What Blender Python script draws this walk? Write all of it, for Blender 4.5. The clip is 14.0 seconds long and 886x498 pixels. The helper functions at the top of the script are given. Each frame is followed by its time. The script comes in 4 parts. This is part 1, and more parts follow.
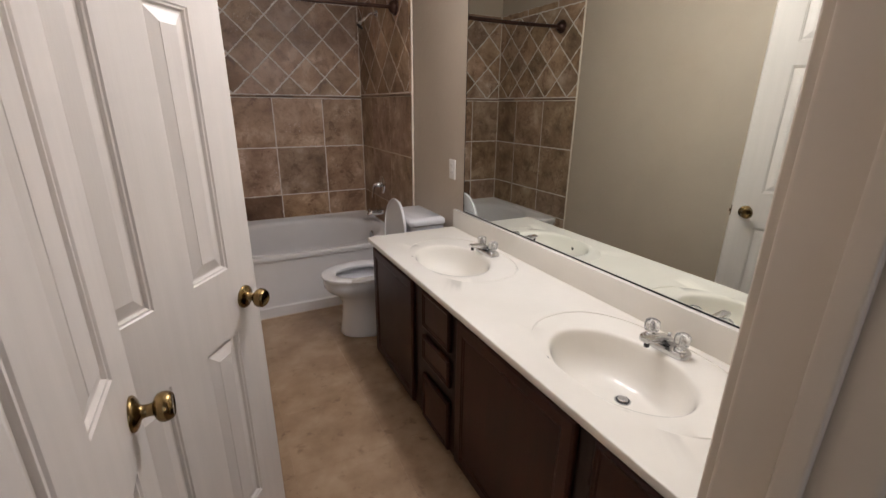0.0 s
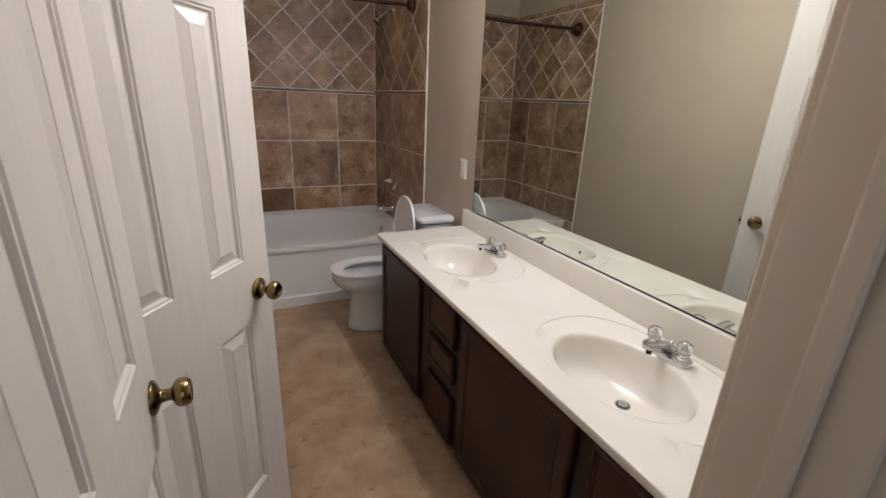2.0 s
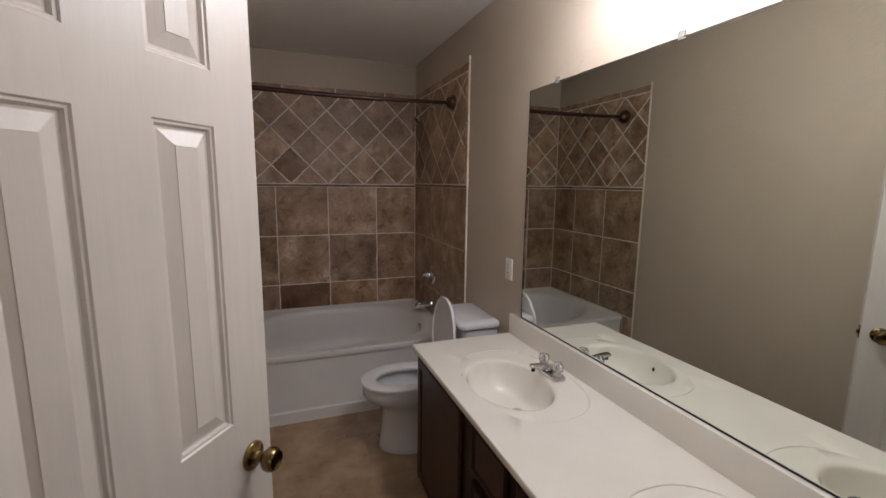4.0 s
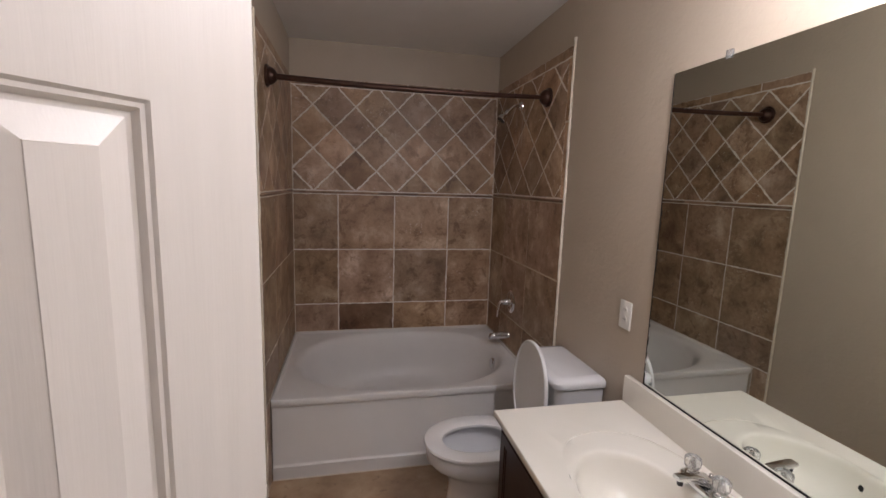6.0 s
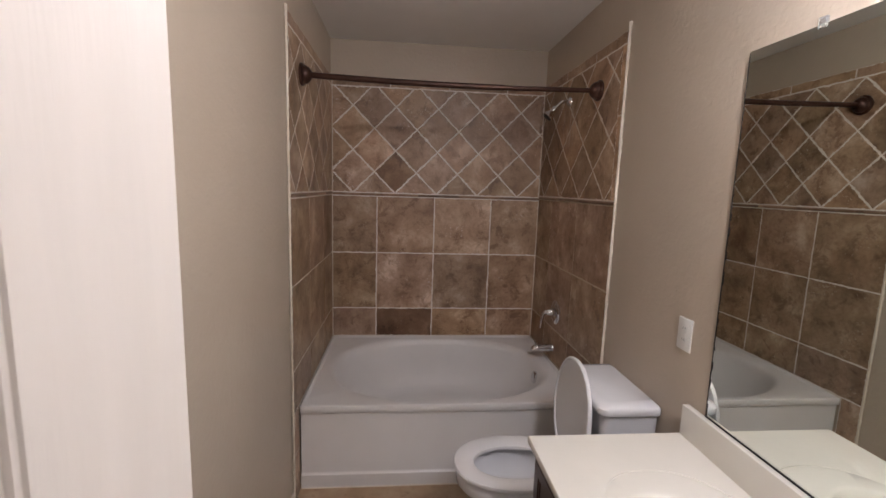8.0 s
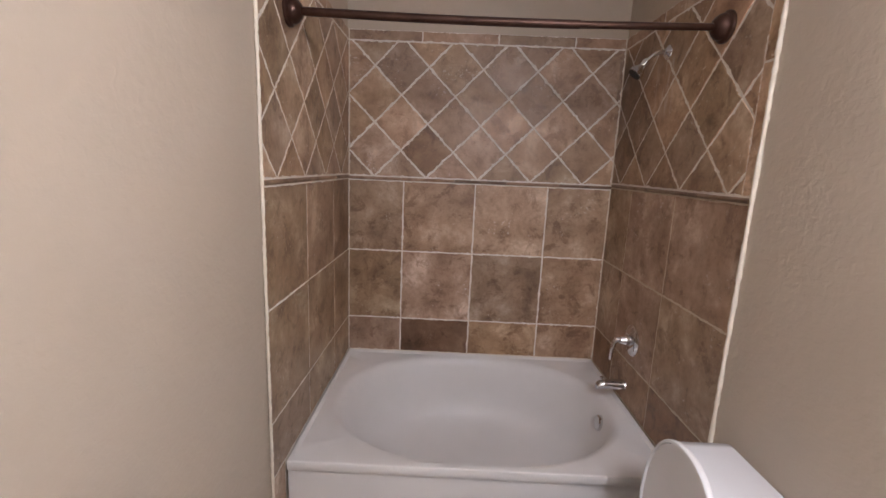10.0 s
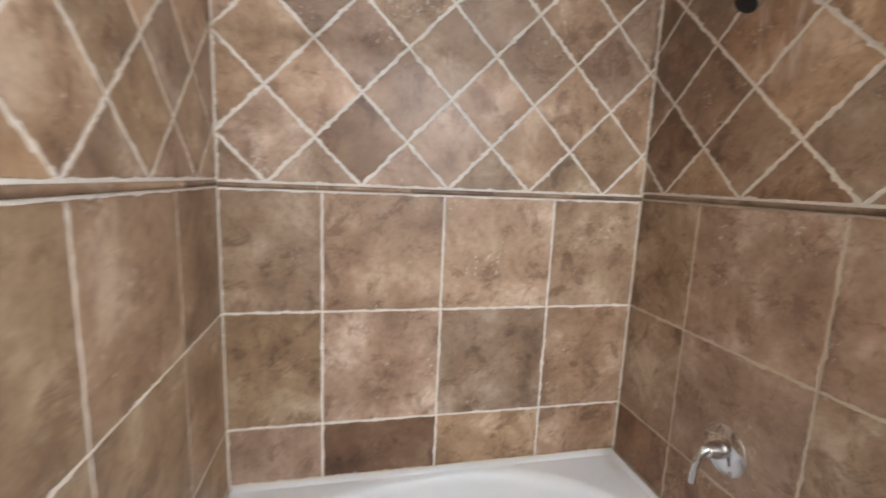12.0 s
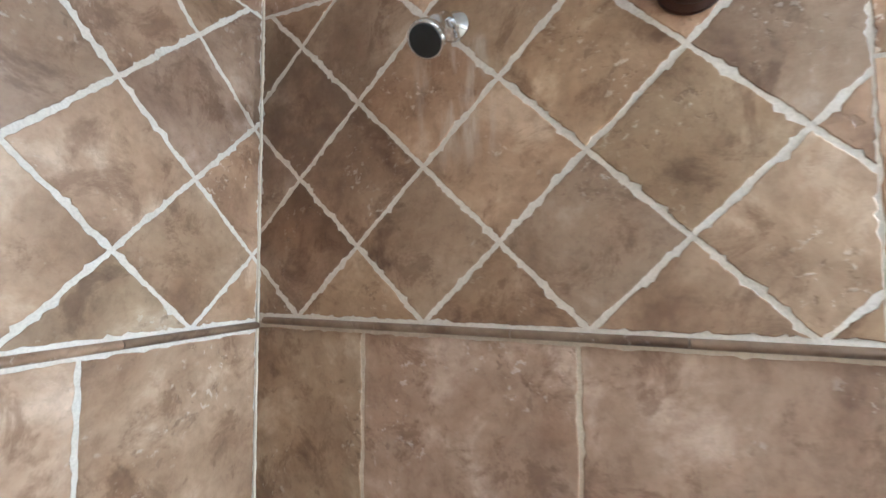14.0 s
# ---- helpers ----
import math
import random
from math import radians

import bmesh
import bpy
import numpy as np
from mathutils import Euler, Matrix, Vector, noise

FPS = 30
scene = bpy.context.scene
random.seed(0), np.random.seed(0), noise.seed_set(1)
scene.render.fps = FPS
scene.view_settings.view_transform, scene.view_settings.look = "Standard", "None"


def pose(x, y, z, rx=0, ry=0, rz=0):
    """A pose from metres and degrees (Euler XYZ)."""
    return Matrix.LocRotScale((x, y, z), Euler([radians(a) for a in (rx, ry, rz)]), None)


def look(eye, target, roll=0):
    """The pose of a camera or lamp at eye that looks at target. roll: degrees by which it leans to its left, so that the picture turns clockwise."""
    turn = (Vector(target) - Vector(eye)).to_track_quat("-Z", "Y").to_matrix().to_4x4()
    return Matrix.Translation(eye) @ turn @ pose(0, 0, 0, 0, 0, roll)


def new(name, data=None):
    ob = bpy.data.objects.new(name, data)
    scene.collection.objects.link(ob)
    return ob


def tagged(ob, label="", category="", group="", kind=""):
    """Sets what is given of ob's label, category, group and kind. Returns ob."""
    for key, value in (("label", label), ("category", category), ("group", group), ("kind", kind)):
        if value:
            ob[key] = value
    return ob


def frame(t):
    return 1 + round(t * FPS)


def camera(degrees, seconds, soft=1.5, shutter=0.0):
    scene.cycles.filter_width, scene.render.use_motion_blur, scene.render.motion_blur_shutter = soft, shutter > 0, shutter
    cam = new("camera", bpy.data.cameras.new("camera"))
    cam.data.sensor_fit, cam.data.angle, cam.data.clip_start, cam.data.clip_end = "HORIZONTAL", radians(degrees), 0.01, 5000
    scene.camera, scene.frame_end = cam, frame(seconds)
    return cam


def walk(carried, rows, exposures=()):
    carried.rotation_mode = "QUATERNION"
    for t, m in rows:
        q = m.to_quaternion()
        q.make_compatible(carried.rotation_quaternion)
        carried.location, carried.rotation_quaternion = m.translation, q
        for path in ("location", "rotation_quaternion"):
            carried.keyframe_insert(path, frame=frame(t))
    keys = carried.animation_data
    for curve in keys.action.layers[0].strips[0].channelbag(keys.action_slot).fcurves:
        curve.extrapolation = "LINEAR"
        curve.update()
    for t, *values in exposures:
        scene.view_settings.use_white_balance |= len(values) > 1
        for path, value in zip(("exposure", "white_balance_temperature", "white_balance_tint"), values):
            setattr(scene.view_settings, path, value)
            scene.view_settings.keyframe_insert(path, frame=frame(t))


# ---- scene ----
cam = camera(91.6, 14.0, shutter=0.25)
PATH = [
    (0, (0.253, -0.109, 1.446), (1.13, 1.574, 0.816), 0.6),
    (0.5, (0.224, -0.143, 1.438), (1.087, 1.521, 0.742), 1.4),
    (1, (0.205, -0.172, 1.435), (1.067, 1.485, 0.718), 2.4),
    (1.5, (0.209, -0.166, 1.444), (1.063, 1.505, 0.752), 2.5),
    (2, (0.236, -0.126, 1.467), (1.082, 1.567, 0.82), 2.5),
    (2.5, (0.275, -0.073, 1.495), (1.098, 1.671, 0.966), 1.9),
    (3, (0.301, -0.009, 1.506), (1.087, 1.784, 1.099), 1.5),
    (3.2, (0.313, -0.002, 1.513), (1.065, 1.816, 1.153), 1.1),
    (5.3, (0.386, 0.572, 1.583), (1.0, 2.455, 1.305), 1.3),
    (5.5, (0.385, 0.616, 1.581), (0.878, 2.533, 1.295), 1.3),
    (6, (0.411, 0.675, 1.583), (0.827, 2.609, 1.292), 1.8),
    (6.5, (0.421, 0.689, 1.596), (0.73, 2.643, 1.307), 1.6),
    (7, (0.442, 0.695, 1.58), (0.77, 2.647, 1.294), 2.0),
    (7.2, (0.475, 0.686, 1.569), (0.772, 2.642, 1.294), 1.8),
    (9.5, (0.539, 1.291, 1.575), (0.592, 3.262, 1.242), 2.7),
    (10, (0.584, 1.435, 1.584), (0.563, 3.4, 1.213), 2.4),
    (10.5, (0.53, 1.597, 1.585), (0.493, 3.563, 1.219), 2.7),
    (11, (0.464, 1.859, 1.543), (0.43, 3.815, 1.13), 3.0),
    (11.5, (0.445, 2.19, 1.538), (0.404, 4.146, 1.12), 3.2),
    (12, (0.408, 2.459, 1.55), (0.829, 4.389, 1.236), 2.4),
    (12.5, (0.492, 2.71, 1.581), (1.659, 4.332, 1.495), 1.5),
    (13, (0.621, 2.832, 1.639), (2.06, 4.221, 1.657), 1.7),
    (13.5, (0.676, 2.877, 1.638), (2.358, 3.959, 1.669), 0.5),
    (14, (0.733, 3.14, 1.634), (2.576, 3.91, 1.737), -0.1),
]
walk(cam, [(t, look(eye, target, roll)) for t, eye, target, roll in PATH],  # path and exposure
     [(0.0, -1.2, 6350, 12), (2.0, -1.18, 6320, 11), (3.0, -1.53, 6330, 11), (5.5, -1.8, 6350, 15), (6.0, -1.36, 6350, 15), (6.5, -1.3, 6400, 15), (7.0, -1.42, 6430, 14), (9.5, -0.47, 6080, 15),
      (10.0, -0.5, 6080, 15), (10.5, -0.18, 5850, 9), (11.0, -0.18, 6050, 10), (12.0, 0.35, 5650, 2), (12.5, 0.4, 5500, 0), (13.0, 0.37, 5280, -1), (13.5, 0.7, 4980, -5), (14.0, 0.84, 4930, -4)])

# ---- world and lamps ----
world = bpy.data.worlds.new("world")
world.use_nodes = True
scene.world = world
world.node_tree.nodes["Background"].inputs[0].default_value = (0.5, 0.55, 0.6, 1)
world.node_tree.nodes["Background"].inputs[1].default_value = 0.05
LAMP = 277.0
day = bpy.data.lights.new("hall_window_daylight", "AREA")
day.shape, day.size, day.size_y, day.energy, day.color = "RECTANGLE", 1.0, 1.1, 11.0, (0.84, 0.90, 1.0)
day_ob = new("hall_window_daylight", day)
day_ob.matrix_world = look((0.35, -1.62, 1.48), (0.35, 0.0, 1.3))

# ---- plan, in metres ----
XL, XR = 0.0, 1.5            # tile faces of the alcove's side walls
PL, PR = -0.008, 1.508       # painted faces of the side walls
YB = 3.93                    # tile face of the back wall
YE0, YE1 = -0.036, 0.079      # the wall with the entry door
ZC = 2.55                    # ceiling
TUB_Y, RIM = 2.895, 0.455


# ---- mesh helpers ----
def box(bm, x0, x1, y0, y1, z0, z1, bevel=0.0, seg=2):
    vs = [bm.verts.new((x, y, z)) for x in (x0, x1) for y in (y0, y1) for z in (z0, z1)]
    fs = [bm.faces.new([vs[i] for i in f]) for f in ((0, 1, 3, 2), (4, 6, 7, 5), (0, 4, 5, 1), (2, 3, 7, 6), (0, 2, 6, 4), (1, 5, 7, 3))]
    if bevel:
        es = list({e for f in fs for e in f.edges})
        bmesh.ops.bevel(bm, geom=es, offset=bevel, segments=seg, affect="EDGES", profile=0.6)


def rings(bm, loops, close_first=False, close_last=False, wrap=True):
    """Skin a row of loops of equal length."""
    vl = [[bm.verts.new(p) for p in lp] for lp in loops]
    n = len(vl[0])
    for a, b in zip(vl, vl[1:]):
        for i in range(n if wrap else n - 1):
            j = (i + 1) % n
            bm.faces.new((a[i], a[j], b[j], b[i]))
    if close_first:
        bm.faces.new(vl[0][::-1])
    if close_last:
        bm.faces.new(vl[-1])
    return vl


def lathe(bm, profile, m=None, n=28):
    """Turn (radius, height) pairs about z, then place by m."""
    m = m or Matrix()
    loops = [[m @ Vector((r * math.cos(2 * math.pi * i / n), r * math.sin(2 * math.pi * i / n), h)) for i in range(n)] for r, h in profile]
    rings(bm, loops, True, True)


def tube(bm, pts, r, n=14):
    """A round bar along points; r is one radius or one for each point."""
    pts = [Vector(p) for p in pts]
    rs = r if isinstance(r, (list, tuple)) else [r] * len(pts)
    loops = []
    for i, p in enumerate(pts):
        d = (pts[min(i + 1, len(pts) - 1)] - pts[max(i - 1, 0)]).normalized()
        q = d.to_track_quat("Z", "Y")
        loops.append([p + q @ Vector((rs[i] * math.cos(2 * math.pi * k / n), rs[i] * math.sin(2 * math.pi * k / n), 0)) for k in range(n)])
    rings(bm, loops, True, True)


def mesh_of(name, bm, material, smooth=0.0):
    bmesh.ops.recalc_face_normals(bm, faces=bm.faces)
    me = bpy.data.meshes.new(name)
    bm.to_mesh(me)
    bm.free()
    me.materials.append(material)
    if smooth:
        me.set_sharp_from_angle(angle=radians(smooth))
        for p in me.polygons:
            p.use_smooth = True
    return me


def part(name, bm, material, parent=None, label="", smooth=35.0):
    ob = new(name, mesh_of(name, bm, material, smooth))
    ob.parent = parent
    return tagged(ob, label)


def thing(name, label, category, m=None, group=""):
    ob = new(name)
    ob.empty_display_size = 0.05
    if m:
        ob.matrix_world = m
    return tagged(ob, label, category, group)


def structure(name, boxes, material, label, category="wall", bevel=0.0):
    bm = bmesh.new()
    for b in boxes:
        box(bm, *b, bevel=bevel)
    return tagged(part(name, bm, material), label, category, kind="structure")


# ---- materials ----
def nodes_of(name):
    m = bpy.data.materials.new(name)
    m.use_nodes = True
    nt = m.node_tree
    return m, nt, nt.nodes["Principled BSDF"]


def noise_node(nt, scale, detail=4.0, rough=0.55, distort=0.0, stretch=None):
    co = nt.nodes.new("ShaderNodeTexCoord").outputs["Object"]
    if stretch:
        mp = nt.nodes.new("ShaderNodeMapping")
        mp.inputs["Scale"].default_value = stretch
        nt.links.new(co, mp.inputs["Vector"])
        co = mp.outputs["Vector"]
    n = nt.nodes.new("ShaderNodeTexNoise")
    n.inputs["Scale"].default_value, n.inputs["Detail"].default_value = scale, detail
    n.inputs["Roughness"].default_value, n.inputs["Distortion"].default_value = rough, distort
    nt.links.new(co, n.inputs["Vector"])
    return n.outputs["Fac"]


def ramp(nt, fac, stops):
    r = nt.nodes.new("ShaderNodeValToRGB")
    els = r.color_ramp.elements
    while len(els) < len(stops):
        els.new(0.5)
    for e, (p, c) in zip(els, stops):
        e.position, e.color = p, (*c, 1)
    nt.links.new(fac, r.inputs["Fac"])
    return r.outputs["Color"]


def mix(nt, kind, fac, a, b):
    n = nt.nodes.new("ShaderNodeMix")
    n.data_type, n.blend_type = "RGBA", kind
    for sock, v in ((n.inputs[0], fac), (n.inputs[6], a), (n.inputs[7], b)):
        if isinstance(v, bpy.types.NodeSocket):
            nt.links.new(v, sock)
        else:
            sock.default_value = v if isinstance(v, float) else (*v, 1)
    return n.outputs[2]


def bump(nt, p, height, strength, distance, under=None):
    b = nt.nodes.new("ShaderNodeBump")
    b.inputs["Strength"].default_value, b.inputs["Distance"].default_value = strength, distance
    nt.links.new(height, b.inputs["Height"])
    if under:
        nt.links.new(under.outputs["Normal"], b.inputs["Normal"])
    nt.links.new(b.outputs["Normal"], p.inputs["Normal"])
    return b


def simple(name, lo, hi, rough, scale=6.0, metal=0.0, rough_var=0.08, bump_scale=0.0, bump_strength=0.2, bump_dist=0.001, coat=0.0, stretch=None, fine=0.0):
    """A surface whose colour drifts between lo and hi, with slightly uneven gloss and, if wanted, relief."""
    m, nt, p = nodes_of(name)
    big = noise_node(nt, scale, 5.0, 0.6, 0.3, stretch)
    col = ramp(nt, big, [(0.3, lo), (0.7, hi)])
    if fine:
        speck = noise_node(nt, scale * 14, 3.0, 0.6)
        col = mix(nt, "MULTIPLY", fine, col, ramp(nt, speck, [(0.35, (0.7, 0.68, 0.66)), (0.6, (1, 1, 1))]))
    nt.links.new(col, p.inputs["Base Color"])
    r = nt.nodes.new("ShaderNodeMapRange")
    r.inputs["To Min"].default_value, r.inputs["To Max"].default_value = rough - rough_var, rough + rough_var
    nt.links.new(noise_node(nt, scale * 2.3, 4.0), r.inputs["Value"])
    nt.links.new(r.outputs["Result"], p.inputs["Roughness"])
    p.inputs["Metallic"].default_value, p.inputs["Coat Weight"].default_value = metal, coat
    if bump_scale:
        bump(nt, p, noise_node(nt, bump_scale, 3.0, 0.5, 0.4, stretch), bump_strength, bump_dist)
    return m


M_wall = simple("wall_paint", (0.460, 0.388, 0.305), (0.500, 0.423, 0.336), 0.42, 2.0, bump_scale=48.0, bump_strength=0.45, bump_dist=0.004)
M_ceiling = simple("ceiling_paint", (0.79, 0.775, 0.75), (0.84, 0.825, 0.80), 0.8, 2.0, bump_scale=70.0, bump_strength=0.3, bump_dist=0.004)
M_door = simple("door_paint", (0.65, 0.60, 0.553), (0.70, 0.645, 0.598), 0.36, 2.5, rough_var=0.05, bump_scale=24.0, bump_strength=0.10, bump_dist=0.0015, stretch=(14, 14, 0.8))
M_trim = simple("trim_paint", (0.64, 0.555, 0.455), (0.69, 0.60, 0.50), 0.38, 3.0, bump_scale=30.0, bump_strength=0.06)
M_bead = simple("tile_edge_bead", (0.66, 0.59, 0.48), (0.76, 0.69, 0.58), 0.6, 20.0, bump_scale=60.0, bump_strength=0.4, bump_dist=0.002)
M_grout = simple("grout", (0.73, 0.68, 0.61), (0.85, 0.80, 0.74), 0.85, 18.0, bump_scale=160.0, bump_strength=0.5, bump_dist=0.002, fine=0.5)
M_grout_tan = simple("tan_grout", (0.55, 0.465, 0.36), (0.67, 0.58, 0.46), 0.85, 14.0, bump_scale=160.0, bump_strength=0.5, bump_dist=0.002, fine=0.5)
M_tub = simple("tub_acrylic", (0.71, 0.69, 0.675), (0.75, 0.73, 0.715), 0.36, 3.0, rough_var=0.05)
M_china = simple("toilet_china", (0.76, 0.76, 0.78), (0.80, 0.80, 0.82), 0.12, 3.0, rough_var=0.04, coat=0.5)
M_seat = simple("seat_plastic", (0.78, 0.77, 0.77), (0.82, 0.81, 0.81), 0.19, 4.0, rough_var=0.05)
M_marble = simple("cultured_marble", (0.79, 0.755, 0.68), (0.85, 0.815, 0.745), 0.2, 2.5, rough_var=0.06, coat=0.25)
M_cab = simple("cabinet_wood", (0.022, 0.0056, 0.0034), (0.042, 0.0108, 0.0060), 0.34, 3.0, rough_var=0.03, stretch=(6, 6, 0.6), fine=0.15)
# dark frame wood, with the black shade between the fronts put into its colour
M_frame_shaded = simple("cabinet_frame_shaded_wood", (0.009, 0.0045, 0.0035), (0.019, 0.008, 0.006), 0.38, 5.0, rough_var=0.03, stretch=(6, 6, 0.6))
for m_ in (M_cab, M_frame_shaded):
    m_.node_tree.nodes["Principled BSDF"].inputs["Specular IOR Level"].default_value = 0.28
# near-black: recess shade as colour on the toe kicks; worn silvering on the mirror
M_dark = simple("recess_shade_worn_silver", (0.010, 0.007, 0.006), (0.016, 0.011, 0.009), 0.7, 5.0)
M_chrome = simple("chrome", (0.62, 0.62, 0.63), (0.72, 0.72, 0.73), 0.07, 9.0, metal=1.0, rough_var=0.04)
M_brass = simple("antique_brass", (0.15, 0.098, 0.042), (0.33, 0.23, 0.10), 0.20, 30.0, metal=1.0, rough_var=0.05)
M_bronze = simple("oiled_bronze", (0.045, 0.022, 0.016), (0.085, 0.042, 0.03), 0.35, 12.0, metal=0.7, rough_var=0.05)
M_plate = simple("switch_plastic", (0.72, 0.70, 0.66), (0.76, 0.74, 0.70), 0.35, 6.0)
M_black = simple("dark_hole", (0.006, 0.006, 0.006), (0.011, 0.011, 0.011), 0.55, 6.0)
M_water = simple("bowl_water", (0.30, 0.31, 0.32), (0.34, 0.35, 0.36), 0.03, 6.0, rough_var=0.02)


def travertine(name):
    """Tumbled brown stone: cloudy at two sizes, pitted, each piece with its own shade."""
    m, nt, p = nodes_of(name)
    info = nt.nodes.new("ShaderNodeObjectInfo")
    co = nt.nodes.new("ShaderNodeTexCoord").outputs["Object"]
    add = nt.nodes.new("ShaderNodeVectorMath")
    add.operation = "MULTIPLY_ADD"
    rnd = nt.nodes.new("ShaderNodeCombineXYZ")
    for k in range(3):
        nt.links.new(info.outputs["Random"], rnd.inputs[k])
    add.inputs[1].default_value = (37.0, 53.0, 71.0)
    nt.links.new(rnd.outputs[0], add.inputs[0])
    nt.links.new(co, add.inputs[2])

    def cloud(scale, detail, rough, distort):
        n = nt.nodes.new("ShaderNodeTexNoise")
        n.inputs["Scale"].default_value, n.inputs["Detail"].default_value = scale, detail
        n.inputs["Roughness"].default_value, n.inputs["Distortion"].default_value = rough, distort
        nt.links.new(add.outputs[0], n.inputs["Vector"])
        return n.outputs["Fac"]

    col = ramp(nt, cloud(5.0, 8.0, 0.62, 0.35), [(0.30, (0.188, 0.110, 0.065)), (0.43, (0.318, 0.210, 0.132)), (0.56, (0.425, 0.300, 0.201)), (0.70, (0.650, 0.515, 0.390))])
    col = mix(nt, "MULTIPLY", 0.75, col, ramp(nt, cloud(9.0, 9.0, 0.70, 0.5), [(0.38, (0.50, 0.42, 0.36)), (0.47, (1, 1, 1))]))
    col = mix(nt, "MULTIPLY", 0.45, col, ramp(nt, cloud(42.0, 5.0, 0.7, 0.3), [(0.34, (0.60, 0.55, 0.51)), (0.54, (1, 1, 1))]))
    zone = ramp(nt, cloud(6.0, 3.0, 0.55, 0.2), [(0.54, (0, 0, 0)), (0.64, (1, 1, 1))])
    pits = ramp(nt, cloud(60.0, 3.0, 0.6, 0.3), [(0.60, (0, 0, 0)), (0.66, (1, 1, 1))])
    holes = ramp(nt, cloud(50.0, 3.0, 0.6, 0.3), [(0.35, (1, 1, 1)), (0.41, (0, 0, 0))])
    fill = mix(nt, "MULTIPLY", 1.0, pits, zone)
    hollow = mix(nt, "MULTIPLY", 1.0, holes, zone)
    col = mix(nt, "MIX", mix(nt, "MULTIPLY", 1.0, hollow, (0.5, 0.5, 0.5)), col, (0.15, 0.092, 0.055))
    col = mix(nt, "MIX", mix(nt, "MULTIPLY", 1.0, fill, (0.62, 0.62, 0.62)), col, (0.66, 0.58, 0.49))
    # hard-water streaks under the shower head and a patchy dark brown corner beside it
    sep = nt.nodes.new("ShaderNodeSeparateXYZ")
    nt.links.new(co, sep.inputs[0])

    def band(sock, lo, lo2, hi2, hi):
        out = None
        for a, c in ((lo, lo2), (hi, hi2)):
            r = nt.nodes.new("ShaderNodeMapRange")
            r.interpolation_type = "SMOOTHSTEP"
            r.inputs["From Min"].default_value, r.inputs["From Max"].default_value = a, c
            nt.links.new(sock, r.inputs["Value"])
            if out is None:
                out = r.outputs["Result"]
            else:
                k = nt.nodes.new("ShaderNodeMath")
                k.operation = "MULTIPLY"
                nt.links.new(out, k.inputs[0])
                nt.links.new(r.outputs["Result"], k.inputs[1])
                out = k.outputs[0]
        return out

    on_right = band(sep.outputs["X"], 1.47, 1.48, 1.6, 1.7)
    streak = ramp(nt, noise_node(nt, 26.0, 4.0, 0.6, 0.4, (1, 1, 0.22)), [(0.46, (0, 0, 0)), (0.66, (1, 1, 1))])
    m1 = mix(nt, "MULTIPLY", 1.0, mix(nt, "MULTIPLY", 1.0, band(sep.outputs["Y"], 3.31, 3.40, 3.46, 3.55), band(sep.outputs["Z"], 1.80, 1.93, 2.06, 2.10)), mix(nt, "MULTIPLY", 1.0, streak, on_right))
    col = mix(nt, "MIX", mix(nt, "MULTIPLY", 1.0, m1, (0.7, 0.7, 0.7)), col, (0.60, 0.55, 0.50))
    m2 = mix(nt, "MULTIPLY", 1.0, mix(nt, "MULTIPLY", 1.0, band(sep.outputs["Y"], 3.55, 3.72, 3.95, 4.2), band(sep.outputs["Z"], 1.74, 1.90, 2.12, 2.28)), on_right)
    m2 = mix(nt, "MULTIPLY", 1.0, m2, ramp(nt, noise_node(nt, 9.0, 4.0, 0.6), [(0.36, (0, 0, 0)), (0.56, (1, 1, 1))]))
    col = mix(nt, "MIX", mix(nt, "MULTIPLY", 1.0, m2, (0.65, 0.65, 0.65)), col, (0.13, 0.075, 0.045))
    each = ramp(nt, info.outputs["Random"], [(0.0, (0.90, 0.89, 0.87)), (0.5, (1, 1, 1)), (1.0, (1.08, 1.06, 1.04))])
    col = mix(nt, "MULTIPLY", 1.0, col, each)
    col = mix(nt, "MULTIPLY", 1.0, col, info.outputs["Color"])
    nt.links.new(col, p.inputs["Base Color"])
    p.inputs["Roughness"].default_value = 0.42
    b = bump(nt, p, cloud(24.0, 6.0, 0.62, 0.6), 0.28, 0.004)
    b = bump(nt, p, fill, 0.45, 0.002, b)
    h = bump(nt, p, hollow, 0.5, 0.002, b)
    h.invert = True
    return m


M_stone = travertine("travertine")


def floor_material():
    m, nt, p = nodes_of("floor_tile_glaze")
    info = nt.nodes.new("ShaderNodeObjectInfo")
    col = ramp(nt, noise_node(nt, 5.5, 6.0, 0.58, 0.1), [(0.30, (0.25, 0.158, 0.092)), (0.48, (0.345, 0.232, 0.142)), (0.66, (0.43, 0.31, 0.203))])
    col = mix(nt, "MULTIPLY", 0.6, col, ramp(nt, noise_node(nt, 16.0, 5.0, 0.6, 0.2), [(0.30, (0.42, 0.34, 0.28)), (0.41, (1, 1, 1))]))
    col = mix(nt, "MULTIPLY", 1.0, col, ramp(nt, info.outputs["Random"], [(0.0, (0.97, 0.97, 0.97)), (1.0, (1.03, 1.03, 1.03))]))
    nt.links.new(col, p.inputs["Base Color"])
    p.inputs["Roughness"].default_value = 0.38
    bump(nt, p, noise_node(nt, 40.0, 4.0), 0.12, 0.002)
    return m


M_floor = floor_material()
M_floor_grout = simple("floor_grout", (0.25, 0.17, 0.105), (0.34, 0.24, 0.15), 0.85, 20.0)

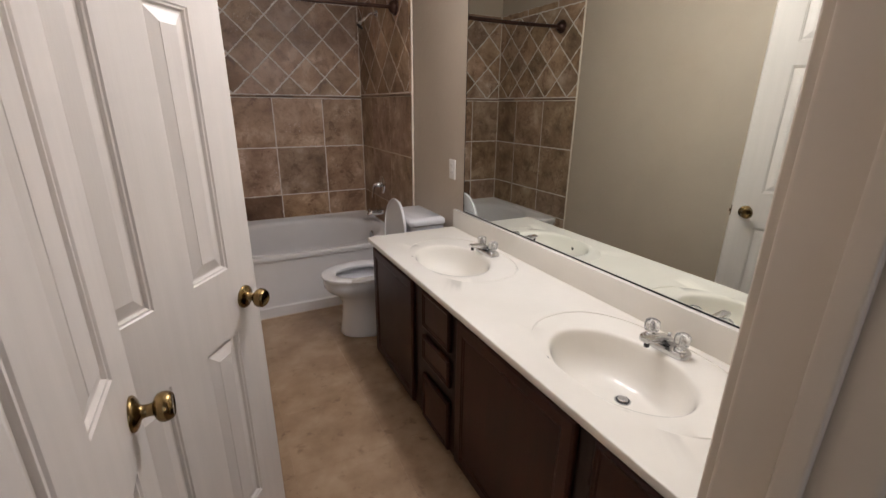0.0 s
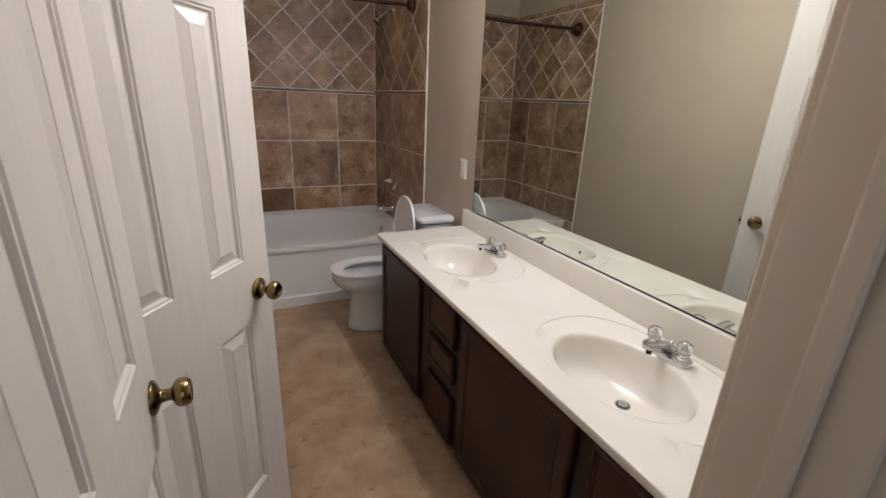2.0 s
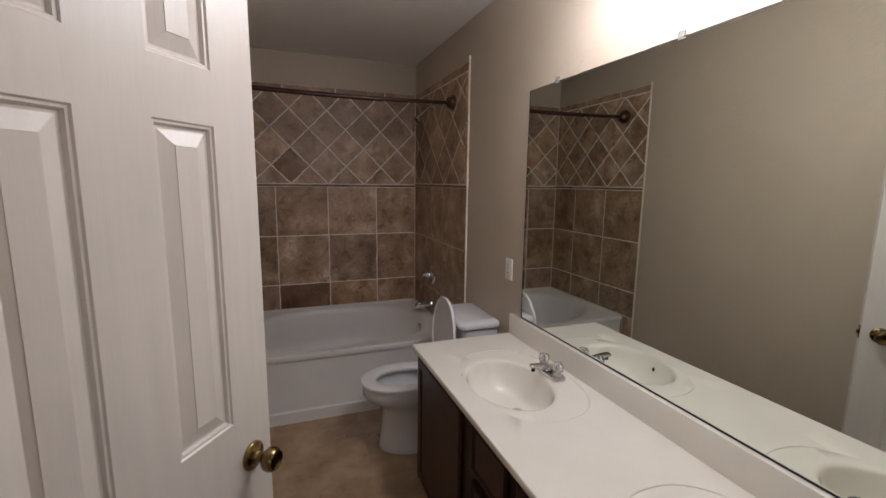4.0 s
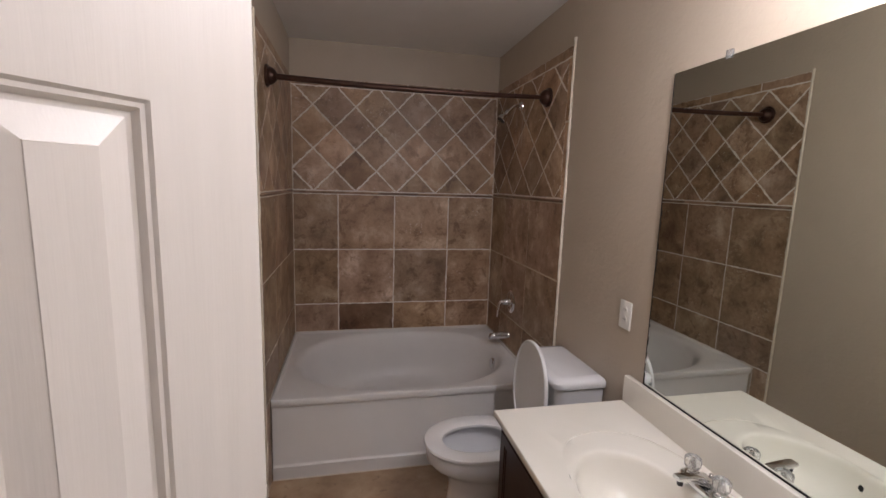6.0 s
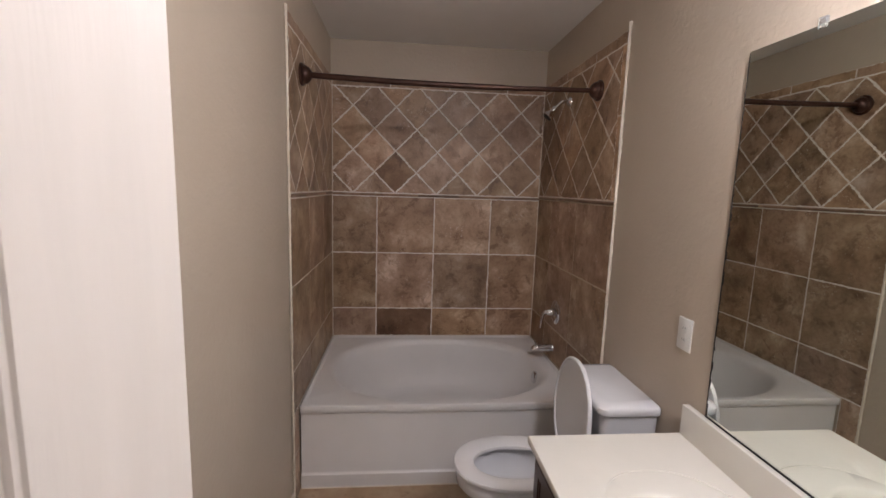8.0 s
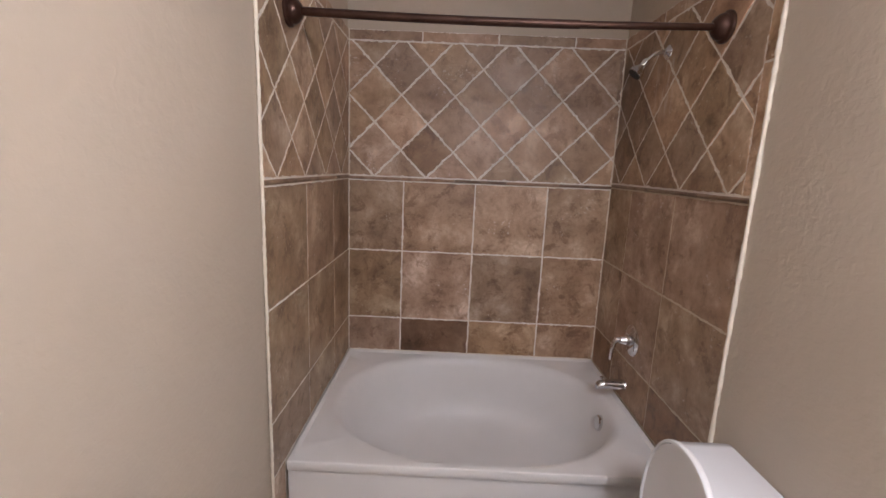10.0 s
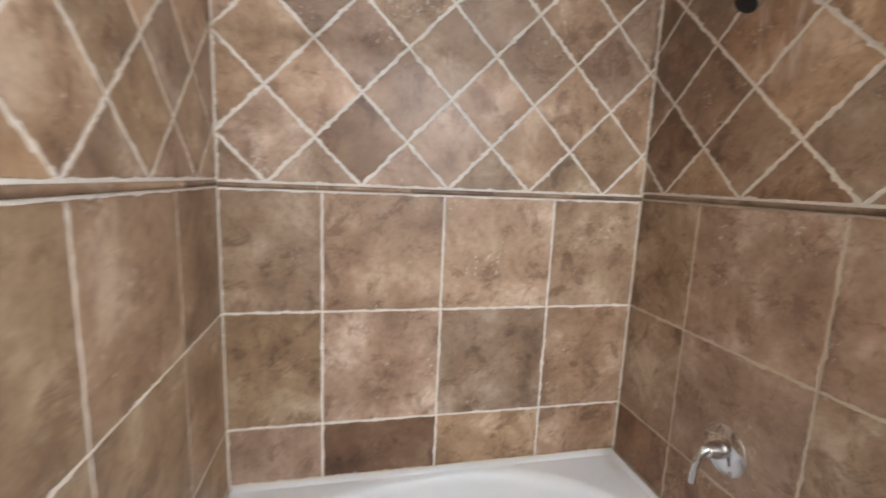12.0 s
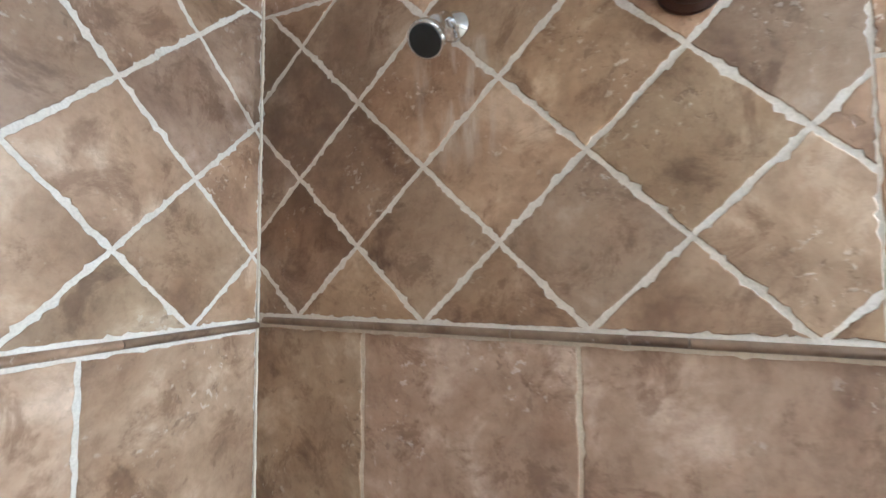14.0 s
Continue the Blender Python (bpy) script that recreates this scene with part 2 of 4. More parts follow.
M_mirror, nt_, p_ = nodes_of("silvered_mirror")
p_.inputs["Base Color"].default_value = (0.84, 0.88, 0.83, 1)
p_.inputs["Metallic"].default_value, p_.inputs["Roughness"].default_value = 1.0, 0.012
M_acrylic, nt_, p_ = nodes_of("clear_acrylic")
p_.inputs["Base Color"].default_value = (0.95, 0.96, 0.96, 1)
p_.inputs["Transmission Weight"].default_value, p_.inputs["Roughness"].default_value, p_.inputs["IOR"].default_value = 0.85, 0.14, 1.38
M_glow, nt_, p_ = nodes_of("lit_frosted_glass")
p_.inputs["Base Color"].default_value = (0.8, 0.8, 0.78, 1)
p_.inputs["Emission Color"].default_value = (1.0, 0.975, 1.0, 1)
p_.inputs["Emission Strength"].default_value = LAMP

# ---- large structure ----
LABEL_WALL = "smooth tan painted drywall with faint orange-peel texture"
CLO0, CLO1, CLOZ = 0.69, 1.30, 2.13      # closet opening in the left wall
DOX0, DOX1, DOZ = 0.02, 0.681, 2.13      # entry opening
wall_left = structure("wall_left", [(PL - 0.1, PL, YE1, CLO0, 0, ZC), (PL - 0.1, PL, CLO1, YB + 0.01, 0, ZC), (PL - 0.1, PL, CLO0, CLO1, CLOZ, ZC)], M_wall, LABEL_WALL)
wall_right = structure("wall_right", [(PR, PR + 0.1, YE1, YB + 0.01, 0, ZC)], M_wall, LABEL_WALL)
wall_back = structure("wall_back", [(PL - 0.1, PR + 0.1, YB + 0.01, YB + 0.11, 0, ZC)], M_wall, LABEL_WALL)
wall_entry = structure("wall_entry", [(-0.9, DOX0 - 0.02, YE0, YE1, 0, ZC), (DOX1 + 0.02, PR + 0.1, YE0, YE1, 0, ZC), (DOX0 - 0.02, DOX1 + 0.02, YE0, YE1, DOZ + 0.02, ZC)], M_wall, LABEL_WALL)
structure("wall_hall", [(-1.0, -0.9, -1.6, YE1, 0, ZC), (PR + 0.1, PR + 0.2, -1.6, YE1, 0, ZC), (-1.0, -0.2, -1.7, -1.6, 0, ZC), (0.9, PR + 0.2, -1.7, -1.6, 0, ZC), (-0.2, 0.9, -1.7, -1.6, 0, 0.9), (-0.2, 0.9, -1.7, -1.6, 2.05, ZC)], M_wall, "plain tan painted hall walls behind the doorway")
structure("wall_closet", [(-0.75, -0.65, 0.45, 1.45, 0, ZC), (-0.65, PL - 0.1, 0.45, 0.5, 0, ZC), (-0.65, PL - 0.1, 1.4, 1.45, 0, ZC)], M_wall, "plain painted inside of a shallow linen closet")
structure("ceiling", [(-1.0, PR + 0.2, -1.7, YB + 0.11, ZC, ZC + 0.1)], M_ceiling, "off-white lightly textured painted ceiling", "ceiling")
floor = structure("floor", [(-1.0, PR + 0.2, -1.7, YB + 0.11, -0.1, -0.003)], M_floor_grout, "tan mottled tile floor with thin dull joints", "floor")

# ---- entry: jamb, casing, doors ----
def frame_trim(name, x0, x1, y0, y1, zt, material, label):
    """Door lining: two jambs and a head, each with a stop."""
    ob = thing(name, label, "door frame")
    ob["kind"] = "structure"
    for nm, b, s in (("jamb", (x0 - 0.02, x0, y0, y1, 0, zt), (x0, x0 + 0.011, y0 + 0.043, y0 + 0.066, 0, zt)),
                     ("jamb", (x1, x1 + 0.02, y0, y1, 0, zt), (x1 - 0.011, x1, y0 + 0.043, y0 + 0.066, 0, zt)),
                     ("head", (x0 - 0.02, x1 + 0.02, y0, y1, zt, zt + 0.02), (x0 + 0.011, x1 - 0.011, y0 + 0.043, y0 + 0.066, zt - 0.011, zt))):
        bm = bmesh.new()
        box(bm, *b, bevel=0.005, seg=3)
        part(nm, bm, material, ob)
        bm = bmesh.new()
        box(bm, *s, bevel=0.004, seg=3)
        part("door_stop", bm, material, ob)
    return ob


def casing_leg(bm, x0, x1, yw, side, z0, z1):
    """Upright moulded casing on a wall face at y = yw; side -1 stands out towards -y."""
    w = x1 - x0
    prof = [(0, 0), (0, 0.009), (0.06, 0.012), (0.16, 0.012), (0.22, 0.008), (0.30, 0.010), (0.62, 0.016), (0.86, 0.018), (0.96, 0.016), (1.0, 0.012), (1.0, 0)]
    rings(bm, [[(x0 + u * w, yw + side * d, z) for u, d in prof] for z in (z0, z1)], True, True)


entry_frame = frame_trim("door_frame_1", DOX0, DOX1, YE0 - 0.002, YE1 + 0.002, DOZ, M_trim, "tan painted wooden door frame with moulded casing")
for x0, x1 in ((DOX1 + 0.006, DOX1 + 0.066), (DOX0 - 0.006, DOX0 - 0.066)):
    bm = bmesh.new()
    casing_leg(bm, x0, x1, YE0 - 0.002, -1, 0, DOZ + 0.06)
    part("casing", bm, M_trim, entry_frame)
bm = bmesh.new()
casing_leg(bm, DOX1 + 0.006, DOX1 + 0.066, YE1 + 0.002, 1, 0, DOZ + 0.06)
part("casing", bm, M_trim, entry_frame)


bm = bmesh.new()
box(bm, DOX1 - 0.0018, DOX1 + 0.001, 0.047, 0.080, 0.925, 0.985, bevel=0.0008, seg=1)
part("strike_plate", bm, M_chrome, entry_frame, "bright metal latch strike plate")


def knob(parent, m):
    bm = bmesh.new()
    lathe(bm, [(0.001, 0), (0.033, 0), (0.033, 0.003), (0.031, 0.006), (0.024, 0.010), (0.015, 0.013), (0.012, 0.017), (0.011, 0.028),
               (0.013, 0.033), (0.020, 0.036), (0.0255, 0.041), (0.0275, 0.048), (0.027, 0.055), (0.0245, 0.061), (0.021, 0.0645), (0.0195, 0.0635), (0.001, 0.063)], m)
    return part("door_knob", bm, M_brass, parent, "antique brass door knob with round rose", smooth=40)


def six_panel_door(name, width, label, m, kz, both=True, stile=0.113):
    """A moulded six-panel leaf: local x runs from the free edge to the hinge, y towards the seen face, z up."""
    th, h = 0.035, 2.105
    ob = thing(name, label, "door", m @ Matrix.Translation((0, -th, 0)))
    mull = 0.12
    pw = (width - 2 * stile - mull) / 2
    xs = [(stile, stile + pw), (stile + pw + mull, width - stile)]
    zs = [(0.258, 0.828), (1.016, 1.636), (1.738, 1.985)]
    bm = bmesh.new()
    gx = sorted({0, width, *[v for p in xs for v in p]})
    gz = sorted({0, h, *[v for p in zs for v in p]})
    for face, sgn in ((0.0, 1), (th, -1)):
        for xa, xb in zip(gx, gx[1:]):
            for za, zb in zip(gz, gz[1:]):
                if (xa, xb) in xs and (za, zb) in zs:
                    loops = []
                    for ins, dep in ((0, 0), (0.003, 0.0035), (0.007, 0.004), (0.011, 0.0105), (0.0155, 0.0105)):
                        y = face + sgn * dep
                        loops.append([(xa + ins, y, za + ins), (xb - ins, y, za + ins), (xb - ins, y, zb - ins), (xa + ins, y, zb - ins)])
                    rings(bm, loops, False, True)
                else:
                    bm.faces.new([bm.verts.new(p) for p in ((xa, face, za), (xb, face, za), (xb, face, zb), (xa, face, zb))])
    for a, b in (((0, 0), (0, h)), ((width, 0), (width, h)), ((0, 0), (width, 0)), ((0, h), (width, h))):
        bm.faces.new([bm.verts.new(p) for p in ((a[0], 0, a[1]), (b[0], 0, b[1]), (b[0], th, b[1]), (a[0], th, a[1]))])
    bmesh.ops.remove_doubles(bm, verts=bm.verts, dist=0.0002)
    part("leaf", bm, M_door, ob, smooth=25)
    for face, sgn in ((0.0, 1), (th, -1)):
        for xa, xb in xs:
            for za, zb in zs:
                bm = bmesh.new()
                loops = []
                for ins, dep in ((0.0150, 0.0107), (0.0165, 0.0102), (0.042, 0.0016), (0.0426, 0.0006)):
                    y = face + sgn * dep
                    loops.append([(xa + ins, y, za + ins), (xb - ins, y, za + ins), (xb - ins, y, zb - ins), (xa + ins, y, zb - ins)])
                rings(bm, loops, False, True)
                part("panel", bm, M_door, ob, smooth=20)
    knob(ob, pose(0.062, th + 0.0005, kz, -90, 0, 0))
    if both:
        knob(ob, pose(0.062, -0.0005, kz, 90, 0, 0))
    bm = bmesh.new()
    box(bm, -0.0015, 0.001, 0.006, th - 0.006, kz - 0.029, kz + 0.029, bevel=0.0006, seg=1)
    box(bm, -0.010, 0.0, 0.012, th - 0.012, kz - 0.008, kz + 0.008, bevel=0.002, seg=1)
    part("latch", bm, M_brass, ob, "brass latch plate")
    for z in (0.25, 1.02, 1.80):
        bm = bmesh.new()
        lathe(bm, [(0.001, 0), (0.0055, 0), (0.0055, 0.088), (0.001, 0.088)], pose(width + 0.004, th * 0.5, z), 12)
        part("hinge", bm, M_brass, ob)
    return ob


A_EDGE, A_TURN, A_W = (0.307, 1.199), 36.0, 0.61
six_panel_door("door_2", A_W, "cream painted six-panel closet door standing ajar", pose(A_EDGE[0], A_EDGE[1], 0.012, 0, 0, -90 - A_TURN), 0.912)
B_X, B_EDGE, B_W = 0.058, 0.762, 0.645
six_panel_door("door_1", B_W, "cream painted six-panel entry door standing wide open", pose(B_X, B_EDGE, 0.012, 0, 0, -90), 0.912, both=False)

# ---- vanity ----
CT, CTX, VY0, VY1 = 0.747, 0.945, 0.084, 2.122
SINKS = (1.607, 0.607)
SX, SA, SB = 1.195, 0.162, 0.222


def rect_point(a, x0, x1, y0, y1, cx, cy):
    dx, dy = math.cos(a), math.sin(a)
    t = min(((x1 - cx) / dx if dx > 1e-9 else (x0 - cx) / dx if dx < -1e-9 else 9e9), ((y1 - cy) / dy if dy > 1e-9 else (y0 - cy) / dy if dy < -1e-9 else 9e9))
    return cx + t * dx, cy + t * dy


def basin_angles(x0, x1, y0, y1, cx, cy, n):
    """Even angles with the rectangle's corners put in."""
    corners = [math.atan2(y - cy, x - cx) % (2 * math.pi) for x in (x0, x1) for y in (y0, y1)]
    al = [2 * math.pi * i / n for i in range(n)]
    for c in corners:
        k = min(range(n), key=lambda i: abs((al[i] - c + math.pi) % (2 * math.pi) - math.pi))
        al[k] = c
    return sorted(al)


countertop = thing("countertop", "cream cultured-marble vanity top with two moulded oval basins", "countertop")
bm = bmesh.new()
xa, xb = CTX, 1.482
for cy in SINKS:
    ya, yb = cy - 0.36, cy + 0.36
    al = basin_angles(xa, xb, ya, yb, SX, cy, 96)
    loops = [[(*rect_point(a, xa, xb, ya, yb, SX, cy), CT) for a in al]]

    def oval(cx, ax, ay, ex, z):
        out = []
        for a in al:
            q, s = math.cos(a), math.sin(a)
            # the same ray from the basin's middle, met with an oval about cx
            lo, hi = 0.0, 0.6
            for _ in range(30):
                mid = (lo + hi) / 2
                lo, hi = (mid, hi) if abs((SX + mid * q - cx) / ax) ** ex + abs(mid * s / ay) ** ex < 1 else (lo, mid)
            out.append((SX + lo * q, cy + lo * s, CT + (z - CT) * min(1.0, max(0.0, (q + 0.55) / 0.5))))
        return out

    # a fine groove round the basin, then the rolled edge and the bowl
    for d, dz in ((0.0, 0.0), (0.0012, -0.0036), (0.0042, -0.0042), (0.0065, -0.0008)):
        loops.append(oval(1.243, 0.218 - d, 0.325 - d, 2.4, CT + dz))
    for k, dz in ((1.12, -0.001), (1.05, -0.0018), (1.015, -0.004), (0.99, -0.010), (0.97, -0.024), (0.94, -0.048), (0.88, -0.078), (0.78, -0.105), (0.64, -0.124), (0.46, -0.134), (0.28, -0.139), (0.10, -0.141)):
        sx = SX + 0.055 * max(0.0, 1 - k) ** 1.2
        loops.append([(sx + SA * k * math.cos(a), cy + SB * k * math.sin(a), CT + dz) for a in al])
    rings(bm, loops, False, True)
for ya, yb in ((VY0, SINKS[1] - 0.36), (SINKS[1] + 0.36, SINKS[0] - 0.36), (SINKS[0] + 0.36, VY1)):
    bm.faces.new([bm.verts.new(p) for p in ((xa, ya, CT), (xb, ya, CT), (xb, yb, CT), (xa, yb, CT))])
bmesh.ops.remove_doubles(bm, verts=bm.verts, dist=0.0003)
part("top", bm, M_marble, countertop, smooth=40)
bm = bmesh.new()
e = 0.004
prof = [(xa, CT), (xa - e * 0.7, CT - e * 0.3), (xa - e, CT - e), (xa - e, CT - 0.023), (xa - e * 0.5, CT - 0.026), (xa + 0.02, CT - 0.026)]
rings(bm, [[(x, y, z) for x, z in prof] for y in (VY0, VY1 + e)], wrap=False)
prof = [(VY1, CT), (VY1 + e * 0.7, CT - e * 0.3), (VY1 + e, CT - e), (VY1 + e, CT - 0.023), (VY1, CT - 0.026), (VY1 - 0.02, CT - 0.026)]
rings(bm, [[(x, y, z) for y, z in prof] for x in (xa - e, 1.5)], wrap=False)
part("front_edge", bm, M_marble, countertop)
bm = bmesh.new()
box(bm, 1.482, 1.5065, VY0, VY1, CT - 0.02, CT + 0.108, bevel=0.004)
part("backsplash", bm, M_marble, countertop)
for cy in SINKS:
    bm = bmesh.new()
    lathe(bm, [(0.001, 0), (0.024, 0.0), (0.0235, 0.003), (0.018, 0.004), (0.017, 0.001), (0.0155, 0.001), (0.0155, 0.007), (0.013, 0.0095), (0.001, 0.0105)], pose(SX + 0.048, cy, CT - 0.1415), 24)
    part("drain", bm, M_chrome, countertop, "chrome pop-up drain")
    # added black ring: the recess's shade round the stopper, done in colour
    bm = bmesh.new()
    lathe(bm, [(0.0150, 0.0), (0.0205, 0.0), (0.0200, 0.0046), (0.0158, 0.0046)], pose(SX + 0.048, cy, CT - 0.1415), 24)
    part("drain_gap_shade", bm, M_black, countertop, "black ring for the shaded gap round the drain stopper")
    bm = bmesh.new()
    lathe(bm, [(0.001, 0), (0.011, 0), (0.011, 0.002), (0.001, 0.002)], pose(SX - SA * 0.925, cy - 0.02, CT - 0.052, 0, 68, 0), 16)
    part("overflow_hole", bm, M_black, countertop)

VX = 0.972           # face frame of the cabinets
TOE = 0.045


def cabinet(name, y0, y1, label, fronts):
    """A cabinet unit with its face frame, and fronts as (kind, y0, y1, z0, z1)."""
    ob = thing(name, label, "cabinet", group="vanity cabinets")
    bm = bmesh.new()
    box(bm, VX, VX + 0.02, y0, y1, TOE, CT - 0.0265)
    box(bm, VX + 0.02, 1.505, y0, y0 + 0.014, TOE, CT - 0.16)
    box(bm, VX + 0.02, 1.505, y1 - 0.014, y1, TOE, CT - (0.0265 if y1 > 2 else 0.16))
    box(bm, VX + 0.02, 1.505, y0 + 0.014, y1 - 0.014, TOE, TOE + 0.014)
    part("body", bm, M_frame_shaded, ob)
    # set back under the fronts, with the shade of the recess in its colour
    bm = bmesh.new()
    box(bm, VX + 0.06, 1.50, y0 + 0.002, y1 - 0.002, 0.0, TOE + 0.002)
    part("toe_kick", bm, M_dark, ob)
    for kind, a, b, z0, z1 in fronts:
        bm = bmesh.new()
        x0, x1 = VX - 0.019, VX - 0.001
        fr = 0.045 if kind == "door" else 0.012
        loops = []
        for ins, x in ((0, x1), (0, x0 + 0.007), (0.003, x0 + 0.003), (0.009, x0), (fr, x0), (fr + 0.004, x0 + 0.003), (fr + 0.008, x0 + 0.0035), (fr + 0.012, x0 + 0.0065)):
            loops.append([(x, a + ins, z0 + ins), (x, b - ins, z0 + ins), (x, b - ins, z1 - ins), (x, a + ins, z1 - ins)])
        rings(bm, loops, True, True)
        part("door" if kind == "door" else "drawer", bm, M_cab, ob, smooth=20)
    return ob


ZT = CT - 0.045
DZ = ((0.525, ZT), (0.362, 0.484), (0.052, 0.288))
cabinet("sink_cabinet", 1.50, 2.10, "dark brown wooden sink cabinet with one framed door", [("door", 1.54, 2.08, 0.055, ZT)])
cabinet("drawer_cabinet", 1.155, 1.50, "dark brown wooden cabinet with three drawers", [("drawer", 1.185, 1.435, a, b) for a, b in DZ])
cabinet("sink_cabinet", 0.48, 1.155, "dark brown wooden sink cabinet with one wide framed door", [("door", 0.515, 1.125, 0.055, ZT)])
cabinet("drawer_cabinet", VY0 + 0.003, 0.48, "dark brown wooden cabinet with drawers beside the doorway", [("drawer", 0.12, 0.455, a, b) for a, b in DZ])


def faucet(cy):
    ob = thing("faucet", "chrome centreset bathroom faucet with clear acrylic knobs", "faucet", pose(1.398, cy, CT), group="vanity faucets")
    bm = bmesh.new()
    loops = []
    for k, z in ((1.0, 0.0), (1.0, 0.010), (0.94, 0.016), (0.86, 0.019)):
        lp = []
        for i in range(32):
            a = 2 * math.pi * i / 32
            c, s = math.cos(a), math.sin(a)
            lp.append((0.030 * k * math.copysign(abs(c) ** 0.45, c), 0.078 * (k ** 0.5) * math.copysign(abs(s) ** 0.35, s), z))
        loops.append(lp)
    rings(bm, loops, True, True)
    part("base", bm, M_chrome, ob)
    bm = bmesh.new()
    loops = []
    for x, z, w, t in ((0.022, 0.018, 0.022, 0.014), (0.008, 0.027, 0.021, 0.016), (-0.02, 0.036, 0.018, 0.015), (-0.05, 0.044, 0.0155, 0.011), (-0.088, 0.050, 0.014, 0.008), (-0.100, 0.050, 0.013, 0.006)):
        loops.append([(x, w * math.copysign(abs(math.cos(q)) ** 0.5, math.cos(q)), z + t * math.copysign(abs(math.sin(q)) ** 0.5, math.sin(q))) for q in [2 * math.pi * i / 20 for i in range(20)]])
    rings(bm, loops, True, True)
    spout = part("spout", bm, M_chrome, ob)
    bm = bmesh.new()
    lathe(bm, [(0.001, -0.016), (0.008, -0.016), (0.0085, 0.004), (0.001, 0.004)], pose(-0.086, 0, 0.043), 16)
    part("aerator", bm, M_black, spout)
    bm = bmesh.new()
    lathe(bm, [(0.001, 0), (0.003, 0), (0.003, 0.012), (0.0065, 0.014), (0.0065, 0.020), (0.001, 0.022)], pose(0.018, 0, 0.026), 14)
    part("lift_rod", bm, M_chrome, ob)
    for s in (-1, 1):
        bm = bmesh.new()
        lathe(bm, [(0.001, 0), (0.019, 0), (0.018, 0.008), (0.013, 0.012), (0.012, 0.018), (0.001, 0.018)], pose(0, s * 0.051, 0.016), 24)
        esc = part("valve_cap", bm, M_chrome, ob)
        bm = bmesh.new()
        n = 48
        loops = []
        for r, z, rib in ((0.001, 0.033, 0), (0.015, 0.033, 0), (0.0195, 0.036, 0.3), (0.0215, 0.042, 1), (0.0225, 0.060, 1), (0.0215, 0.066, 0.6), (0.017, 0.070, 0), (0.001, 0.0705, 0)):
            lp = []
            for i in range(n):
                a, rr = 2 * math.pi * i / n, r * (1 + 0.035 * rib * math.cos(8 * 2 * math.pi * i / n))
                lp.append((rr * math.cos(a), s * 0.051 + rr * math.sin(a), z))
            loops.append(lp)
        rings(bm, loops, True, True)
        part("knob", bm, M_acrylic, ob, "clear faceted acrylic knob", smooth=20)
        bm = bmesh.new()
        lathe(bm, [(0.001, 0), (0.007, 0), (0.007, 0.012), (0.005, 0.020), (0.001, 0.020)], pose(0, s * 0.051, 0.0405), 14)
        part("stem", bm, M_chrome, ob)
    return ob


for cy in SINKS:
    faucet(cy + 0.002)

# ---- mirror, its clips, the outlet, the lamp over the mirror ----
MY0, MY1, MZ0, MZ1 = 0.11, 2.035, 0.860, 1.99
mirror = thing("mirror", "large frameless wall mirror above the vanity", "mirror")
bm = bmesh.new()
box(bm, 1.502, 1.5075, MY0, MY1, MZ0, MZ1, bevel=0.0012, seg=1)
part("glass", bm, M_mirror, mirror, smooth=0)
for y in (1.815, 1.19, 0.55):
    bm = bmesh.new()
    box(bm, 1.4985, 1.5075, y - 0.011, y + 0.011, MZ1 - 0.010, MZ1 + 0.016, bevel=0.002)
    part("clip", bm, M_acrylic, mirror, "small clear plastic mirror clip")
bm = bmesh.new()
box(bm, 1.5000, 1.5018, MY0, MY1, MZ0 - 0.0035, MZ0 + 0.0012)
part("dark_edge", bm, M_black, mirror, "black worn lower edge of the mirror")
flaw = random.Random(3)
bm = bmesh.new()
z = MZ0
while z < MZ1 - 0.02:
    h = flaw.uniform(0.008, 0.03)
    w = flaw.choice((0.0015, 0.002, 0.002, 0.003, 0.006)) if z < 1.6 else 0.0015
    box(bm, 1.5010, 1.5018, MY1 - w, MY1 + 0.0004, z, z + h)
    z += h
part("worn_edge", bm, M_dark, mirror, "dark uneven worn silvering at the mirror edge")

outlet = thing("wall_outlet", "white plastic double outlet plate on the wall", "outlet")
OY, OZ = 2.182, 1.085
bm = bmesh.new()
box(bm, 1.5015, 1.508, OY - 0.036, OY + 0.036, OZ - 0.058, OZ + 0.058, bevel=0.003)
part("plate", bm, M_plate, outlet)
for dz in (-0.02, 0.02):
    bm = bmesh.new()
    lathe(bm, [(0.001, 0), (0.0165, 0), (0.0165, 0.002), (0.001, 0.002)], pose(1.5016, OY, OZ + dz, 0, -90, 0), 20)
    sock = part("socket", bm, M_plate, outlet)
    for dy in (-0.006, 0.006):
        bm = bmesh.new()
        box(bm, 1.4992, 1.4998, OY + dy - 0.001, OY + dy + 0.001, OZ + dz - 0.002, OZ + dz + 0.007)
        part("slot", bm, M_black, sock)

lamp = thing("vanity_light", "chrome vanity light bar with lit frosted globes above the mirror", "light fixture")
LY, LZ = 1.18, 2.28
bm = bmesh.new()
box(bm, 1.48, 1.508, LY - 0.32, LY + 0.32, LZ - 0.05, LZ + 0.05, bevel=0.006)
part("bar", bm, M_chrome, lamp)
